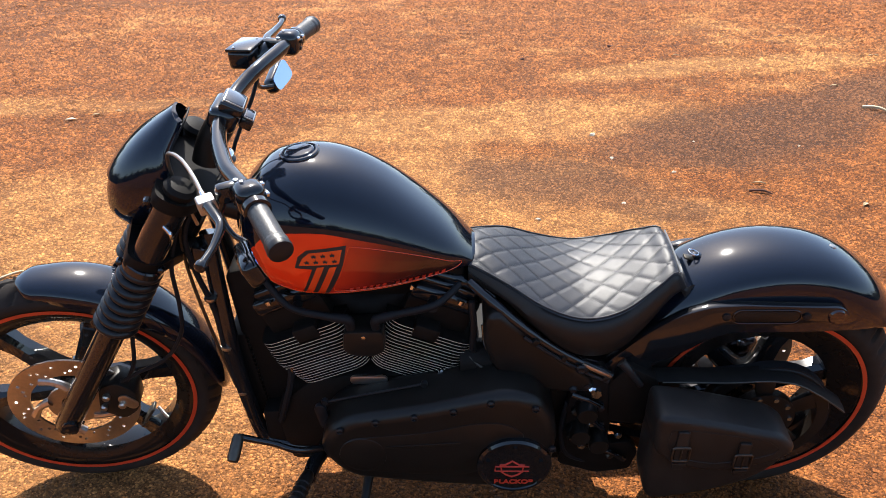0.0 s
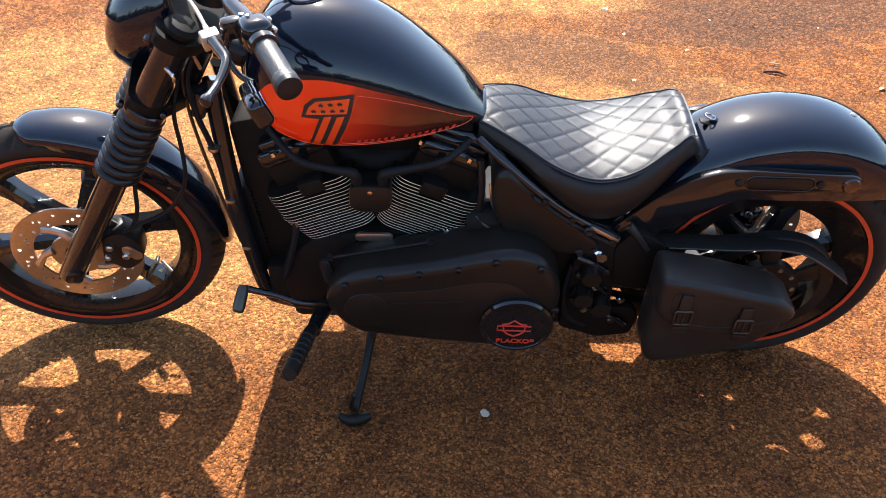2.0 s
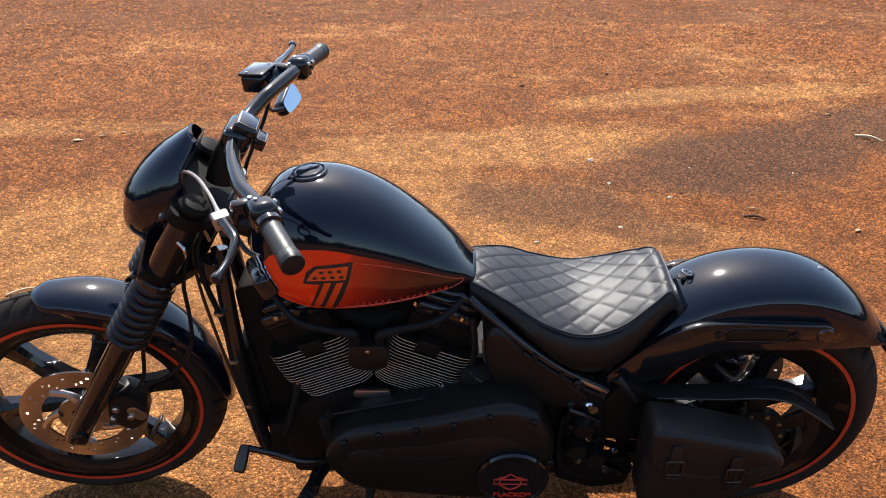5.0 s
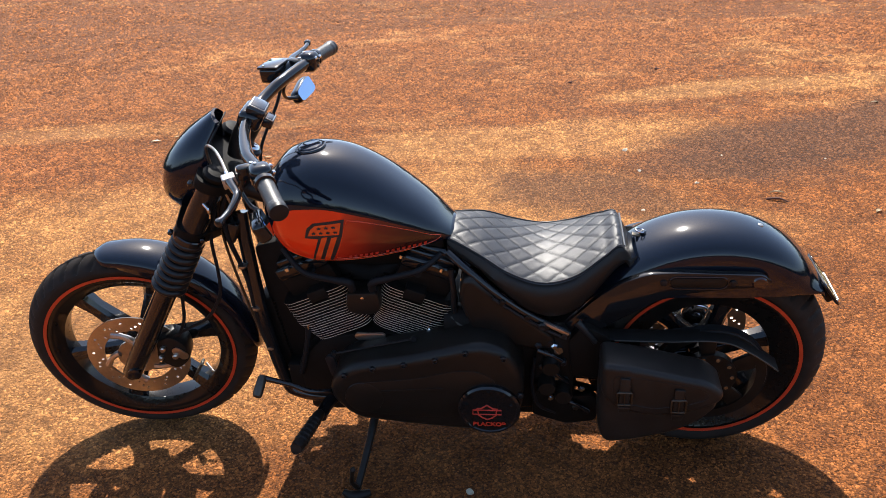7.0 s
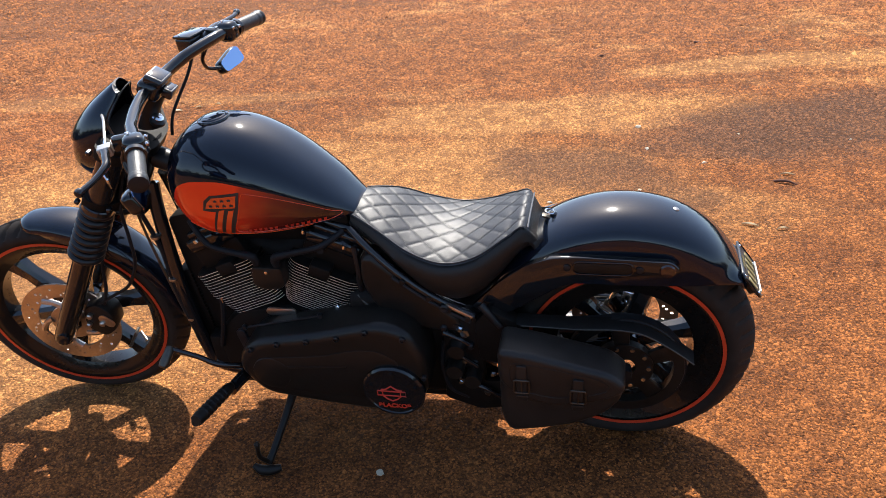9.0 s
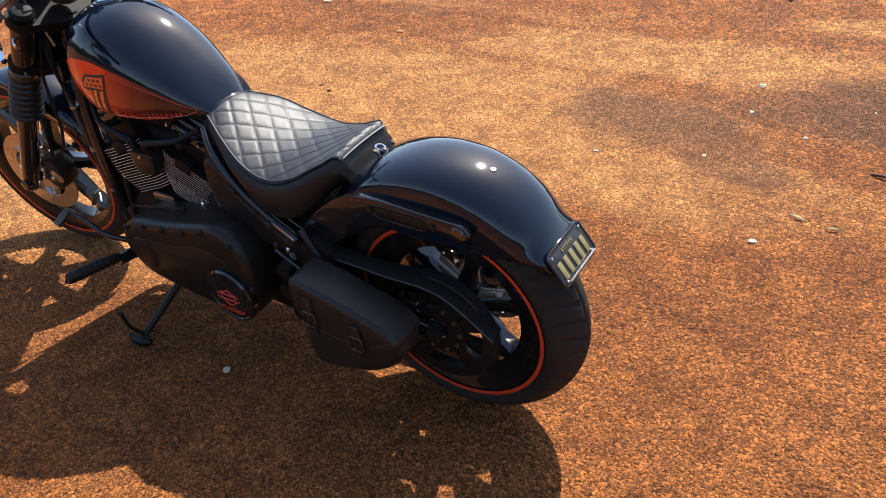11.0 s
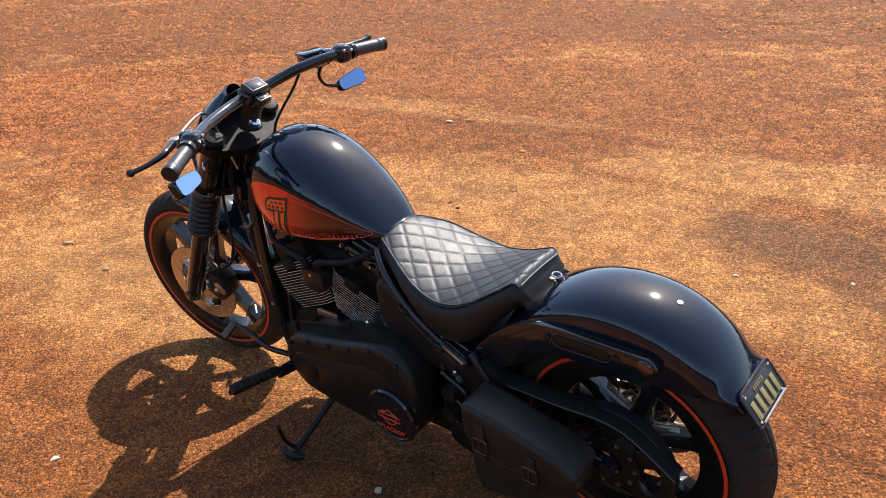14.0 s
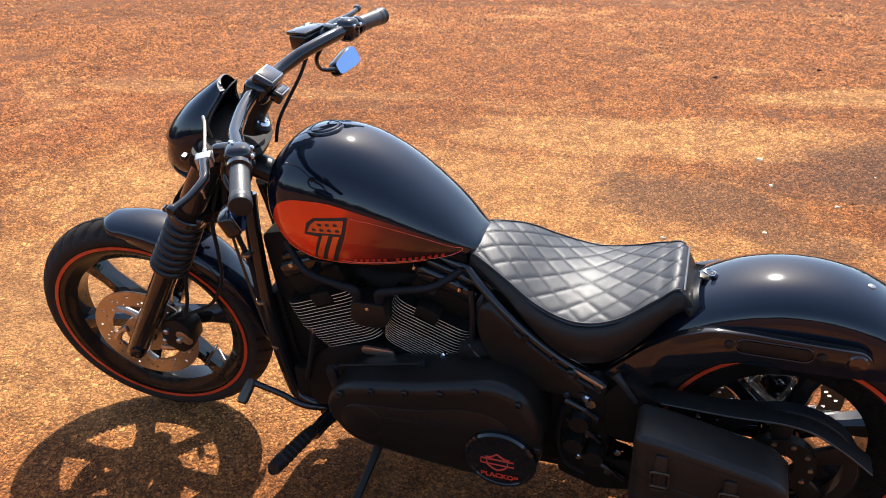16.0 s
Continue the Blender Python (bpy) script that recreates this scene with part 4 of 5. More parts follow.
    part("filler_cap", lathe([(0.041, -0.006), (0.041, -0.0005), (0.039, 0.0012), (0.034, 0.0014), (0.033, -0.0005), (0.0315, -0.0005), (0.030, 0.0022), (0.026, 0.0034), (0.0, 0.004)], c, up, 40), PAINT, tank, "flush black filler cap", 50)


def panel_material():
    m = mat("panel_paint", (0.6, 0.05, 0.012), 0.22, 0, 1.0, 0.1, 12, spec=0.2)
    nt = m.node_tree
    b = nt.nodes["Principled BSDF"]
    tc = nt.nodes.new("ShaderNodeTexCoord")
    sep = nt.nodes.new("ShaderNodeSeparateXYZ")
    nt.links.new(tc.outputs["Object"], sep.inputs[0])
    r = nt.nodes.new("ShaderNodeMapRange")
    r.inputs[1].default_value, r.inputs[2].default_value = -0.34, 0.13
    slant = nt.nodes.new("ShaderNodeMath")
    slant.operation = "MULTIPLY_ADD"
    slant.inputs[1].default_value = -0.36
    nt.links.new(sep.outputs[2], slant.inputs[0])
    shift = nt.nodes.new("ShaderNodeMath")
    shift.operation = "ADD"
    shift.inputs[1].default_value = 0.36 * 0.80
    nt.links.new(sep.outputs[0], shift.inputs[0])
    nt.links.new(shift.outputs[0], slant.inputs[2])
    nt.links.new(slant.outputs[0], r.inputs[0])
    cr = nt.nodes.new("ShaderNodeValToRGB")
    cr.color_ramp.elements[0].position, cr.color_ramp.elements[0].color = 0.0, (0.98, 0.047, 0.007, 1)
    cr.color_ramp.elements[1].position, cr.color_ramp.elements[1].color = 1.0, (0.030, 0.010, 0.008, 1)
    for at, colour in ((0.40, (0.95, 0.044, 0.007, 1)), (0.432, (0.58, 0.034, 0.010, 1)), (0.62, (0.16, 0.016, 0.009, 1)), (0.80, (0.05, 0.011, 0.008, 1))):
        cr.color_ramp.elements.new(at).color = colour
    nt.links.new(r.outputs[0], cr.inputs[0])
    nt.links.new(cr.outputs[0], b.inputs["Base Color"])
    return m


PANEL = panel_material()
build_tank()

# ---- seat ----
s_w = table([0.118, 0.15, 0.20, 0.28, 0.37, 0.45, 0.52, 0.575, 0.600], [0.070, 0.088, 0.115, 0.145, 0.156, 0.145, 0.112, 0.080, 0.068])
s_edge = table([0.118, 0.15, 0.20, 0.28, 0.37, 0.45, 0.52, 0.560, 0.600], [0.735, 0.728, 0.712, 0.672, 0.650, 0.668, 0.706, 0.722, 0.660])
s_mid = table([0.118, 0.15, 0.20, 0.28, 0.37, 0.45, 0.52, 0.560, 0.600], [0.752, 0.745, 0.726, 0.690, 0.672, 0.688, 0.718, 0.732, 0.668])
s_bot = table([0.118, 0.15, 0.20, 0.26, 0.33, 0.395, 0.45, 0.50, 0.55, 0.600], [0.712, 0.694, 0.664, 0.614, 0.563, 0.547, 0.564, 0.606, 0.655, 0.672])


def seat_top(x, v):
    """Height of the cushion at x, v from -1 to 1 across."""
    return s_edge(x) + (s_mid(x) - s_edge(x)) * (1 - abs(v) ** 2.2)


def quilt(x, y):
    a, b = x / 0.068 + y / 0.060, x / 0.068 - y / 0.060
    da, db = abs(a - round(a)), abs(b - round(b))
    fa, fb = min(da / 0.24, 1), min(db / 0.24, 1)
    return 0.0019 * fa * (2 - fa) * fb * (2 - fb)


def build_seat():
    bm = bmesh.new()
    rows = []
    for i in range(141):
        x = 0.120 + 0.448 * i / 140
        row = []
        for k in range(101):
            v = -1 + k / 50
            y = s_w(x) * v
            edge = min(1, (1 - abs(v)) / 0.10) * min(1, i / 6) * min(1, (140 - i) / 5)
            row.append((x, y, seat_top(x, v) + quilt(x, y) * edge))
        rows.append(row)
    skin(bm, rows, False, False)
    seat = part("seat", bm, LEATHER, bike, "black diamond-quilted solo seat", 80, fix=False)
    bm = bmesh.new()
    rings = []
    for i in range(73):
        x = 0.118 + 0.487 * i / 72
        f = min(1, i / 4, (72 - i) / 4)
        xx = min(x, 0.604)
        w, ze, zb = s_w(xx), s_edge(xx) - 0.002, s_bot(xx)
        side = [(w * 0.985, ze - 0.001), (w + 0.006, ze - 0.010), (w + 0.012, ze - 0.028), (w + 0.013, (ze + zb) / 2), (w + 0.006, zb + 0.012), (w - 0.006, zb), (w * 0.5, zb)]
        top = [(w * 0.9, ze - 0.002 + (s_mid(xx) - s_edge(xx)) * 0.05), (w * 0.5, ze)]
        prof = [(0.0, zb)] + side[::-1] + top
        rings.append([(x, -y, z) for y, z in prof] + [(x, y, z) for y, z in prof[:0:-1]])
    part("seat_skirt", skin(bm, rings), SKIRT, seat, "plain black vinyl seat side", 50)
    for s in (-1, 1):
        pts = [(x, s * (s_w(x) * 0.965), s_edge(x) + 0.0035) for x in np.linspace(0.125, 0.560, 40)]
        part("seat_piping", tube(pts, 0.0018, 8, 1, smooth=False), LEATHER, seat, "piped seam")
    cross = [(0.568, y, s_edge(0.568) + 0.006 + 0.004 * (1 - (y / 0.085) ** 2)) for y in np.linspace(-0.082, 0.082, 14)]
    part("seat_seam", tube(cross, 0.0022, 6, 1, smooth=False), THREAD, seat, "pale stitched seam")
    bm = bmesh.new()
    for fam in (1, -1):
        for k in range(-6, 22):
            for off in (-0.0030, 0.0030):
                run = []
                for j in range(160):
                    y = -0.17 + 0.34 * j / 159
                    x = (k - fam * y / 0.060) * 0.068 + off
                    ok = 0.132 < x < 0.560 and abs(y) < s_w(x) * 0.93
                    if ok:
                        run.append((x, y, seat_top(x, y / s_w(x)) + quilt(x, y) + 0.0004))
                for j in range(0, len(run) - 2, 3):
                    tube([run[j], run[j + 2]], 0.00042, 4, 1, bm, smooth=False)
    tagged(part("quilt_stitching", bm, THREAD, seat, "rows of grey stitches"), kind="stuff")


build_seat()
sb = part("seat_bolt", lathe([(0.009, 0), (0.0105, 0.003), (0.0105, 0.009), (0.006, 0.012)], (0.622, 0.0, 0.704), (0.25, 0, 1), 16), GLOSS, bike, "black seat thumb screw")
part("screw_ring", tube([(0.614 + 0.011 * math.cos(a), 0.011 * math.sin(a), 0.7165 - 0.003 * math.cos(a)) for a in np.linspace(0, 6.283, 15)], 0.0022, 6, 1, smooth=False), CHROME, sb, "small chrome ring")
part("seat_tab", box((0.606, 0, 0.7035), (0.024, 0.018, 0.005), 0.002, (0, 14, 0)), DULL, bike, "bright plated seat tab")

# ---- rear mudguard ----
r_crest = table([20, 30, 38, 45, 52, 60, 75, 90, 105, 120, 140, 158], [0.356, 0.361, 0.367, 0.376, 0.387, 0.399, 0.414, 0.420, 0.421, 0.418, 0.408, 0.398])


def r_edge(a):
    if a < 128:
        return min(0.248 / math.sin(radians(a)), r_crest(a) - 0.014)
    return 0.3147 + (a - 128) / 30 * 0.040


bm = arch(REAR, np.linspace(39.5, 157, 66), r_crest, r_edge, table([36, 41, 46, 54, 66, 90, 128, 158], [0.062, 0.080, 0.092, 0.102, 0.108, 0.112, 0.112, 0.104]), 0.062, 0.004, 36)
rf = part("rear_fender", bm, PAINT, bike, "long gloss black rear mudguard", 50)
part("fender_grommet", lathe([(0.0075, 0), (0.007, 0.002), (0.004, 0.003), (0, 0.003)], (REAR.x + 0.107, 0, REAR.z + 0.3995), (0.26, 0, 1), 20), STEEL, rf, "small round metal plug")
for s in (-1, 1):
    y0, y1 = s * 0.110, s * 0.132
    o = rounded([(0.425, 0.440), (0.465, 0.462), (0.554, 0.517), (0.649, 0.583), (0.715, 0.605), (0.828, 0.622), (0.909, 0.627), (0.928, 0.641), (0.907, 0.664), (0.698, 0.671), (0.629, 0.667), (0.565, 0.643), (0.500, 0.592), (0.415, 0.500)], 0.02)
    st = part("fender_strut", slab(o, min(y0, y1), max(y0, y1), 0.004), GLOSS, rf, "gloss black mudguard strut")
    part("strut_slot", slab(stadium(0.748, 0.6425, 0.136, 0.014), s * 0.1335 - 0.001, s * 0.1335 + 0.001, 0.0006), DARK, st)
    part("strut_rim", tube([(x, s * 0.1335, z) for x, z in stadium(0.748, 0.6425, 0.143, 0.0175) + stadium(0.748, 0.6425, 0.143, 0.0175)[:1]], 0.0016, 6, 1, smooth=False), GLOSS, st)
    for x in (0.664, 0.833):
        part("strut_bolt", lathe([(0.009, 0), (0.009, 0.004), (0.004, 0.006)], (x, s * 0.132, 0.6425), (0, s, 0), 14), SATIN, st)
    part("strut_cap", lathe([(0.019, 0), (0.016, 0.004), (0.004, 0.006)], (0.896, s * 0.132, 0.641), (0, s, 0), 20), LENS, st)

# number plate, its characters as plain bars
PM = Matrix.Translation((1.0945, -0.001, 0.5645)) @ Matrix.Rotation(radians(-36), 4, "Y") @ Matrix.Rotation(radians(90), 4, "Z")
np_ = part("number_plate", slab(rounded([(-0.073, -0.038), (0.073, -0.038), (0.073, 0.037), (-0.073, 0.037)], 0.012), -0.003, 0.003, 0.001), PLATE, bike, "dark number plate with gold bars", turn=PM)
frame_pts = rounded([(-0.075, -0.040), (0.075, -0.040), (0.075, 0.039), (-0.075, 0.039)], 0.012)
part("plate_surround", tube([(x, -0.002, z) for x, z in frame_pts + frame_pts[:1]], 0.0036, 8, 1, smooth=False), GLOSS, np_, turn=PM)
part("plate_foot", box((0.004, -0.007, -0.036), (0.126, 0.006, 0.006), 0.003), STEEL, np_, "bright lower plate edge", turn=PM)
for k in range(5):
    part("plate_bar", box((-0.054 + 0.0262 * k, -0.004, -0.009), (0.015, 0.002, 0.040), 0.001), GOLD, np_, turn=PM)
for k in range(6):
    part("plate_bar", box((-0.022 + 0.0085 * k, -0.004, 0.023), (0.0048, 0.0016, 0.009), 0.0006), GOLD, np_, turn=PM)
for x, z in ((-0.064, 0.029), (0.064, 0.029), (-0.062, -0.032), (0.058, -0.032)):
    part("plate_screw", lathe([(0.0042, 0), (0.0032, -0.003), (0, -0.004)], (x, -0.003, z), (0, 1, 0), 10), CHROME, np_, turn=PM)
part("plate_bracket", slab(rounded([(-0.055, -0.036), (0.055, -0.036), (0.048, 0.030), (-0.048, 0.030)], 0.01), 0.003, 0.020, 0.003), DARK, np_, turn=PM)

# ---- chassis ----
for s in (-1, 1):
    part("down_tube", tube([(-0.435, 0.035 * s, 0.80), (-0.432, 0.055 * s, 0.70), (-0.420, 0.075 * s, 0.50), (-0.395, 0.080 * s, 0.26), (-0.350, 0.085 * s, 0.205), (-0.20, 0.090 * s, 0.195), (0.20, 0.09 * s, 0.195), (0.36, 0.10 * s, 0.215), (0.42, 0.11 * s, 0.34), (0.44, 0.11 * s, 0.48)], 0.019, 12), GLOSS, bike, "gloss black frame tube")
    part("seat_rail", tube([(-0.36, 0.03 * s, 0.80), (0.10, 0.06 * s, 0.69), (0.20, 0.095 * s, 0.63), (0.30, 0.115 * s, 0.53), (0.43, 0.12 * s, 0.475)], 0.016, 10), GLOSS, bike)
part("backbone", tube([(-0.42, 0, 0.86), (-0.2, 0, 0.78), (0.10, 0, 0.70), (0.25, 0, 0.60)], 0.030, 12), SATIN, bike)
oc = part("oil_cooler", box((-0.400, 0, 0.40), (0.040, 0.115, 0.26), 0.006, (0, -6, 0)), FLAT, bike, "black finned oil cooler")
for k in range(20):
    part("cooler_fin", box((-0.402 - 0.0012 * (k - 10), 0, 0.285 + 0.012 * k), (0.050, 0.112, 0.0025), 0, (0, -6, 0)), DARK, oc)
part("regulator", box((-0.345, -0.055, 0.26), (0.06, 0.08, 0.12), 0.008), FLAT, bike)


part("engine_shroud", slab(rounded([(-0.415, 0.70), (-0.390, 0.32), (-0.370, 0.22), (-0.24, 0.20), (-0.25, 0.46), (-0.30, 0.60), (-0.33, 0.72)], 0.02), -0.050, 0.050, 0.006), FLAT, bike, "black panel behind the frame tubes")
part("belly_pan", box((0.05, 0.02, 0.180), (0.76, 0.22, 0.085), 0.02), FLAT, bike)
part("electrical_tray", box((-0.11, 0, 0.690), (0.44, 0.13, 0.085), 0.012), FLAT, bike)
part("intake_elbow", tube([(-0.20, 0, 0.63), (-0.105, -0.03, 0.60), (-0.01, 0, 0.63)], 0.048, 16), FLAT, bike)

# ---- engine ----
eng = part("engine", slab(rounded([(-0.33, 0.20), (-0.34, 0.34), (-0.25, 0.43), (-0.10, 0.455), (0.06, 0.455), (0.22, 0.50), (0.34, 0.44), (0.36, 0.26), (0.22, 0.19)], 0.04), -0.105, 0.125, 0.012), FLAT, bike, "black v-twin engine")
CRANK = Vector((-0.105, 0, 0.305))


def build_cylinder(lean):
    ax = Vector((math.sin(radians(lean)), 0, math.cos(radians(lean))))
    u = Vector((ax.z, 0, -ax.x))
    rot = Matrix((u, (0, 1, 0), ax)).transposed().to_4x4()
    m = Matrix.Translation(CRANK) @ rot
    cyl = part("cylinder", lathe([(0.060, 0.14), (0.060, 0.40)], (0, 0, 0), (0, 0, 1), 36), FLAT, eng, "black finned cylinder", turn=m)
    off = -0.024 if lean < 0 else 0.024
    for k in range(18):
        h = 0.164 + 0.0088 * k
        grow = 0.86 + 0.14 * min(k / 9, 1)
        half_x, half_y = 0.106 * grow, 0.122 * grow
        o = rounded([(-half_x, -half_y), (half_x, -half_y), (half_x, half_y), (-half_x, half_y)], 0.045, 6)
        bm = bmesh.new()
        rings = [[(x * f + off * grow, y * f, h + dz) for x, y in o] for f, dz in ((0.975, -0.0015), (0.997, -0.0012), (1.0, -0.0008), (1.0, 0.0008), (0.997, 0.0012), (0.975, 0.0015))]
        skin(bm, rings)
        bm.faces.ensure_lookup_table()
        for f in bm.faces:
            f.normal_update()
            f.material_index = 1 if abs(f.normal.z) < 0.5 and f.calc_center_median().y < -0.02 and abs(f.normal.x) < 0.93 else 0
        part("fin", bm, [FLAT, FIN], cyl, turn=m)
    part("cylinder_head", box((off, 0, 0.345), (0.150, 0.180, 0.060), 0.006, (0, 0, 0), 2), FLAT, eng, turn=m)
    part("head_block", box((off + (0.012 if lean < 0 else -0.012), -0.095, 0.312), (0.058, 0.062, 0.036), 0.006, (0, 0, 0), 2), FLAT, eng, turn=m)
    rb = part("rocker_box", box((off, 0, 0.393), (0.155, 0.200, 0.040), 0.012, (0, 0, 0), 3), GLOSS, eng, "gloss black rocker cover", turn=m)
    part("rocker_lid", box((off, 0, 0.420), (0.130, 0.175, 0.022), 0.009, (0, 0, 0), 3), GLOSS, rb, turn=m)
    for x in (-0.055, 0.055):
        for y in (-0.106,):
            part("rocker_bolt", lathe([(0.007, 0.010), (0.007, 0.0)], (x, y, 0.405), (0, 0, 1), 10), CHROME, rb, turn=m)
    part("spark_plug", tube([(0.03 * (1 if lean > 0 else -1) * 0, -0.09, 0.375), (0, -0.125, 0.385)], 0.010, 10), SOFT_RUBBER, eng, turn=m)


for lean in (-22.5, 22.5):
    build_cylinder(lean)
cc = part("coil_cover", slab(rounded([(-0.155, 0.560), (-0.150, 0.615), (-0.065, 0.616), (-0.062, 0.560), (-0.085, 0.545), (-0.132, 0.545)], 0.012), -0.150, -0.085, 0.006), MATTE, bike, "matte black coil cover")
part("coil_bolt", lathe([(0.005, 0), (0.005, -0.004), (0, -0.005)], (-0.107, -0.150, 0.603), (0, 1, 0), 10), CHROME, cc)
for sx, ends in ((-1, [(-0.135, -0.135, 0.615), (-0.140, -0.142, 0.645), (-0.185, -0.142, 0.655), (-0.26, -0.135, 0.675), (-0.315, -0.10, 0.725)]), (1, [(-0.080, -0.135, 0.615), (-0.076, -0.142, 0.645), (-0.03, -0.142, 0.660), (0.05, -0.135, 0.680), (0.10, -0.09, 0.70)])):
    part("plug_lead", tube(ends, [0.010, 0.012, 0.009, 0.008, 0.008], 10), SOFT_RUBBER, cc, "thick black plug lead")
part("timing_badge", slab(stadium(-0.107, 0.454, 0.086, 0.0115), -0.1285, -0.120, 0.002), STEEL, eng, "small oblong alloy badge")
part("throttle_body", tube([(-0.10, 0.06, 0.66), (-0.10, 0.16, 0.66)], 0.045, 20), FLAT, bike)
part("air_cleaner", lathe([(0.09, 0.0), (0.10, 0.01), (0.10, 0.05), (0.085, 0.065), (0.0, 0.07)], (-0.10, 0.15, 0.62), (0, 1, 0), 40), GLOSS, bike, "round black air cleaner")

# primary cover
PRIM = [(-0.219, 0.330), (-0.200, 0.395), (-0.142, 0.438), (0.007, 0.464), (0.140, 0.500), (0.205, 0.515), (0.272, 0.492), (0.317, 0.405), (0.308, 0.280), (0.252, 0.214), (0.180, 0.207), (0.001, 0.222), (-0.159, 0.244)]
prof = rounded(PRIM, 0.07, 6)
pc = part("primary_cover", slab(prof, -0.235, -0.100, 0.026, 5), MATTE, bike, "wide matte black primary drive cover", 40)
part("cover_step", slab(rounded([(-0.175, 0.315), (-0.165, 0.365), (-0.11, 0.385), (0.03, 0.400), (0.13, 0.430), (0.20, 0.430), (0.25, 0.39), (0.13, 0.262), (-0.02, 0.266), (-0.145, 0.280)], 0.04, 5), -0.2372, -0.230, 0.002, 2), MATTE, pc)
part("cover_boss", lathe([(0.055, -0.232), (0.052, -0.238), (0.042, -0.241), (0.0, -0.242)], (-0.118, 0, 0.330), (0, 1, 0), 36), MATTE, pc)
part("cover_rib", slab(rounded([(-0.07, 0.352), (0.10, 0.366), (0.10, 0.372), (-0.07, 0.358)], 0.003), -0.2395, -0.236, 0.001), MATTE, pc)
for x, z in ((-0.165, 0.418), (-0.085, 0.442), (0.000, 0.458), (0.085, 0.475), (0.165, 0.500), (0.262, 0.485), (0.305, 0.36)):
    part("cover_bolt", lathe([(0.0085, -0.232), (0.0085, -0.2385), (0.005, -0.2405), (0.004, -0.2375), (0, -0.2375)], (x, 0, z - 0.012), (0, 1, 0), 12), SATIN, pc)
dc = part("derby_cover", lathe([(0.084, -0.232), (0.084, -0.246), (0.079, -0.251), (0.074, -0.251), (0.072, -0.2485), (0.0, -0.2495)], (0.221, 0, 0.303), (0, 1, 0), 56), GLOSS, pc, "round gloss black cover with an orange badge")
for k in range(5):
    a = radians(90 + 72 * k)
    part("derby_bolt", lathe([(0.005, -0.249), (0.005, -0.254), (0, -0.255)], (0.221 + 0.0625 * math.cos(a), 0, 0.303 + 0.0625 * math.sin(a)), (0, 1, 0), 10), GLOSS, dc)


def outline_bar(name, pts, r, parent, y, material=EMBLEM):
    o = [(x, y, z) for x, z in pts]
    return part(name, tube(o + o[:1], r, 6, 1, smooth=False), material, parent)


bx, bz = 0.216, 0.300
sh = [(-0.027, 0.012), (-0.015, 0.013), (0, 0.025), (0.015, 0.013), (0.027, 0.012), (0.024, 0.0), (0.024, -0.010), (0.014, -0.020), (0, -0.027), (-0.014, -0.020), (-0.024, -0.010), (-0.024, 0.0)]
em = outline_bar("cover_emblem", [(bx + x, bz + z) for x, z in sh], 0.0022, dc, -0.2500)
part("emblem_band", slab([(bx - 0.038, bz - 0.006), (bx + 0.038, bz - 0.006), (bx + 0.038, bz + 0.007), (bx - 0.038, bz + 0.007)], -0.2512, -0.2498, 0), GLOSS, em)
outline_bar("emblem_band_edge", [(bx - 0.038, bz - 0.007), (bx + 0.038, bz - 0.007), (bx + 0.038, bz + 0.008), (bx - 0.038, bz + 0.008)], 0.0019, em, -0.2512)


def lettering(words, size, centre, material, parent, wide=1.0):
    cu = bpy.data.curves.new("lettering", "FONT")
    cu.body, cu.size, cu.align_x, cu.align_y, cu.extrude, cu.offset = words, size, "CENTER", "CENTER", 0.0006, 0.0007
    tmp = new("lettering", cu)
    me = bpy.data.meshes.new_from_object(tmp.evaluated_get(bpy.context.evaluated_depsgraph_get()))
    bpy.data.objects.remove(tmp)
    bm = bmesh.new()
    bm.from_mesh(me)
    return part("lettering", bm, material, parent, turn=Matrix.Translation(centre) @ Matrix.Rotation(radians(90), 4, "X") @ Matrix.Diagonal((wide, 1, 1, 1)))


lettering("BLACKOP", 0.0190, (0.220, -0.2515, 0.2570), EMBLEM, dc, 1.05)

part("oil_elbow", tube([(0.052, -0.118, 0.478), (0.068, -0.120, 0.462), (0.088, -0.122, 0.452)], [0.010, 0.009, 0.004], 10), CHROME, bike, "bright plated elbow")
part("oil_union", box((0.178, -0.150, 0.474), (0.014, 0.010, 0.012), 0.002, (0, 30, 0)), CHROME, bike, "small plated union")
for x, z in ((-0.300, 0.395), (-0.292, 0.425), (-0.282, 0.475)):
    part("hose_clip", box((x, -0.112, z), (0.008, 0.010, 0.020), 0.002, (0, 12, 0)), CHROME, bike, "plated hose clip")
part("regulator_hose", tube([(-0.33, -0.105, 0.30), (-0.305, -0.110, 0.38), (-0.285, -0.110, 0.47), (-0.30, -0.09, 0.56)], 0.008, 8), SOFT_RUBBER, bike)

# oil tank side cover, below the seat
o = rounded([(0.150, 0.625), (0.158, 0.660), (0.182, 0.668), (0.236, 0.620), (0.301, 0.560), (0.368, 0.505), (0.400, 0.478), (0.396, 0.440), (0.313, 0.440), (0.235, 0.464), (0.175, 0.508), (0.150, 0.580)], 0.035, 5)
part("side_cover", slab(o, -0.156, 0.060, 0.036, 7), MATTE, bike, "satin black side cover below the seat", 45)
part("cover_screw", lathe([(0.008, -0.158), (0.008, -0.150)], (0.384, 0, 0.460), (0, 1, 0), 12), SATIN, bike)
part("frame_rail", tube([(0.12, -0.090, 0.706), (0.174, -0.128, 0.674), (0.248, -0.150, 0.616), (0.326, -0.154, 0.556), (0.432, -0.154, 0.494)], 0.0105, 12), GLOSS, bike, "gloss black frame rail under the seat")
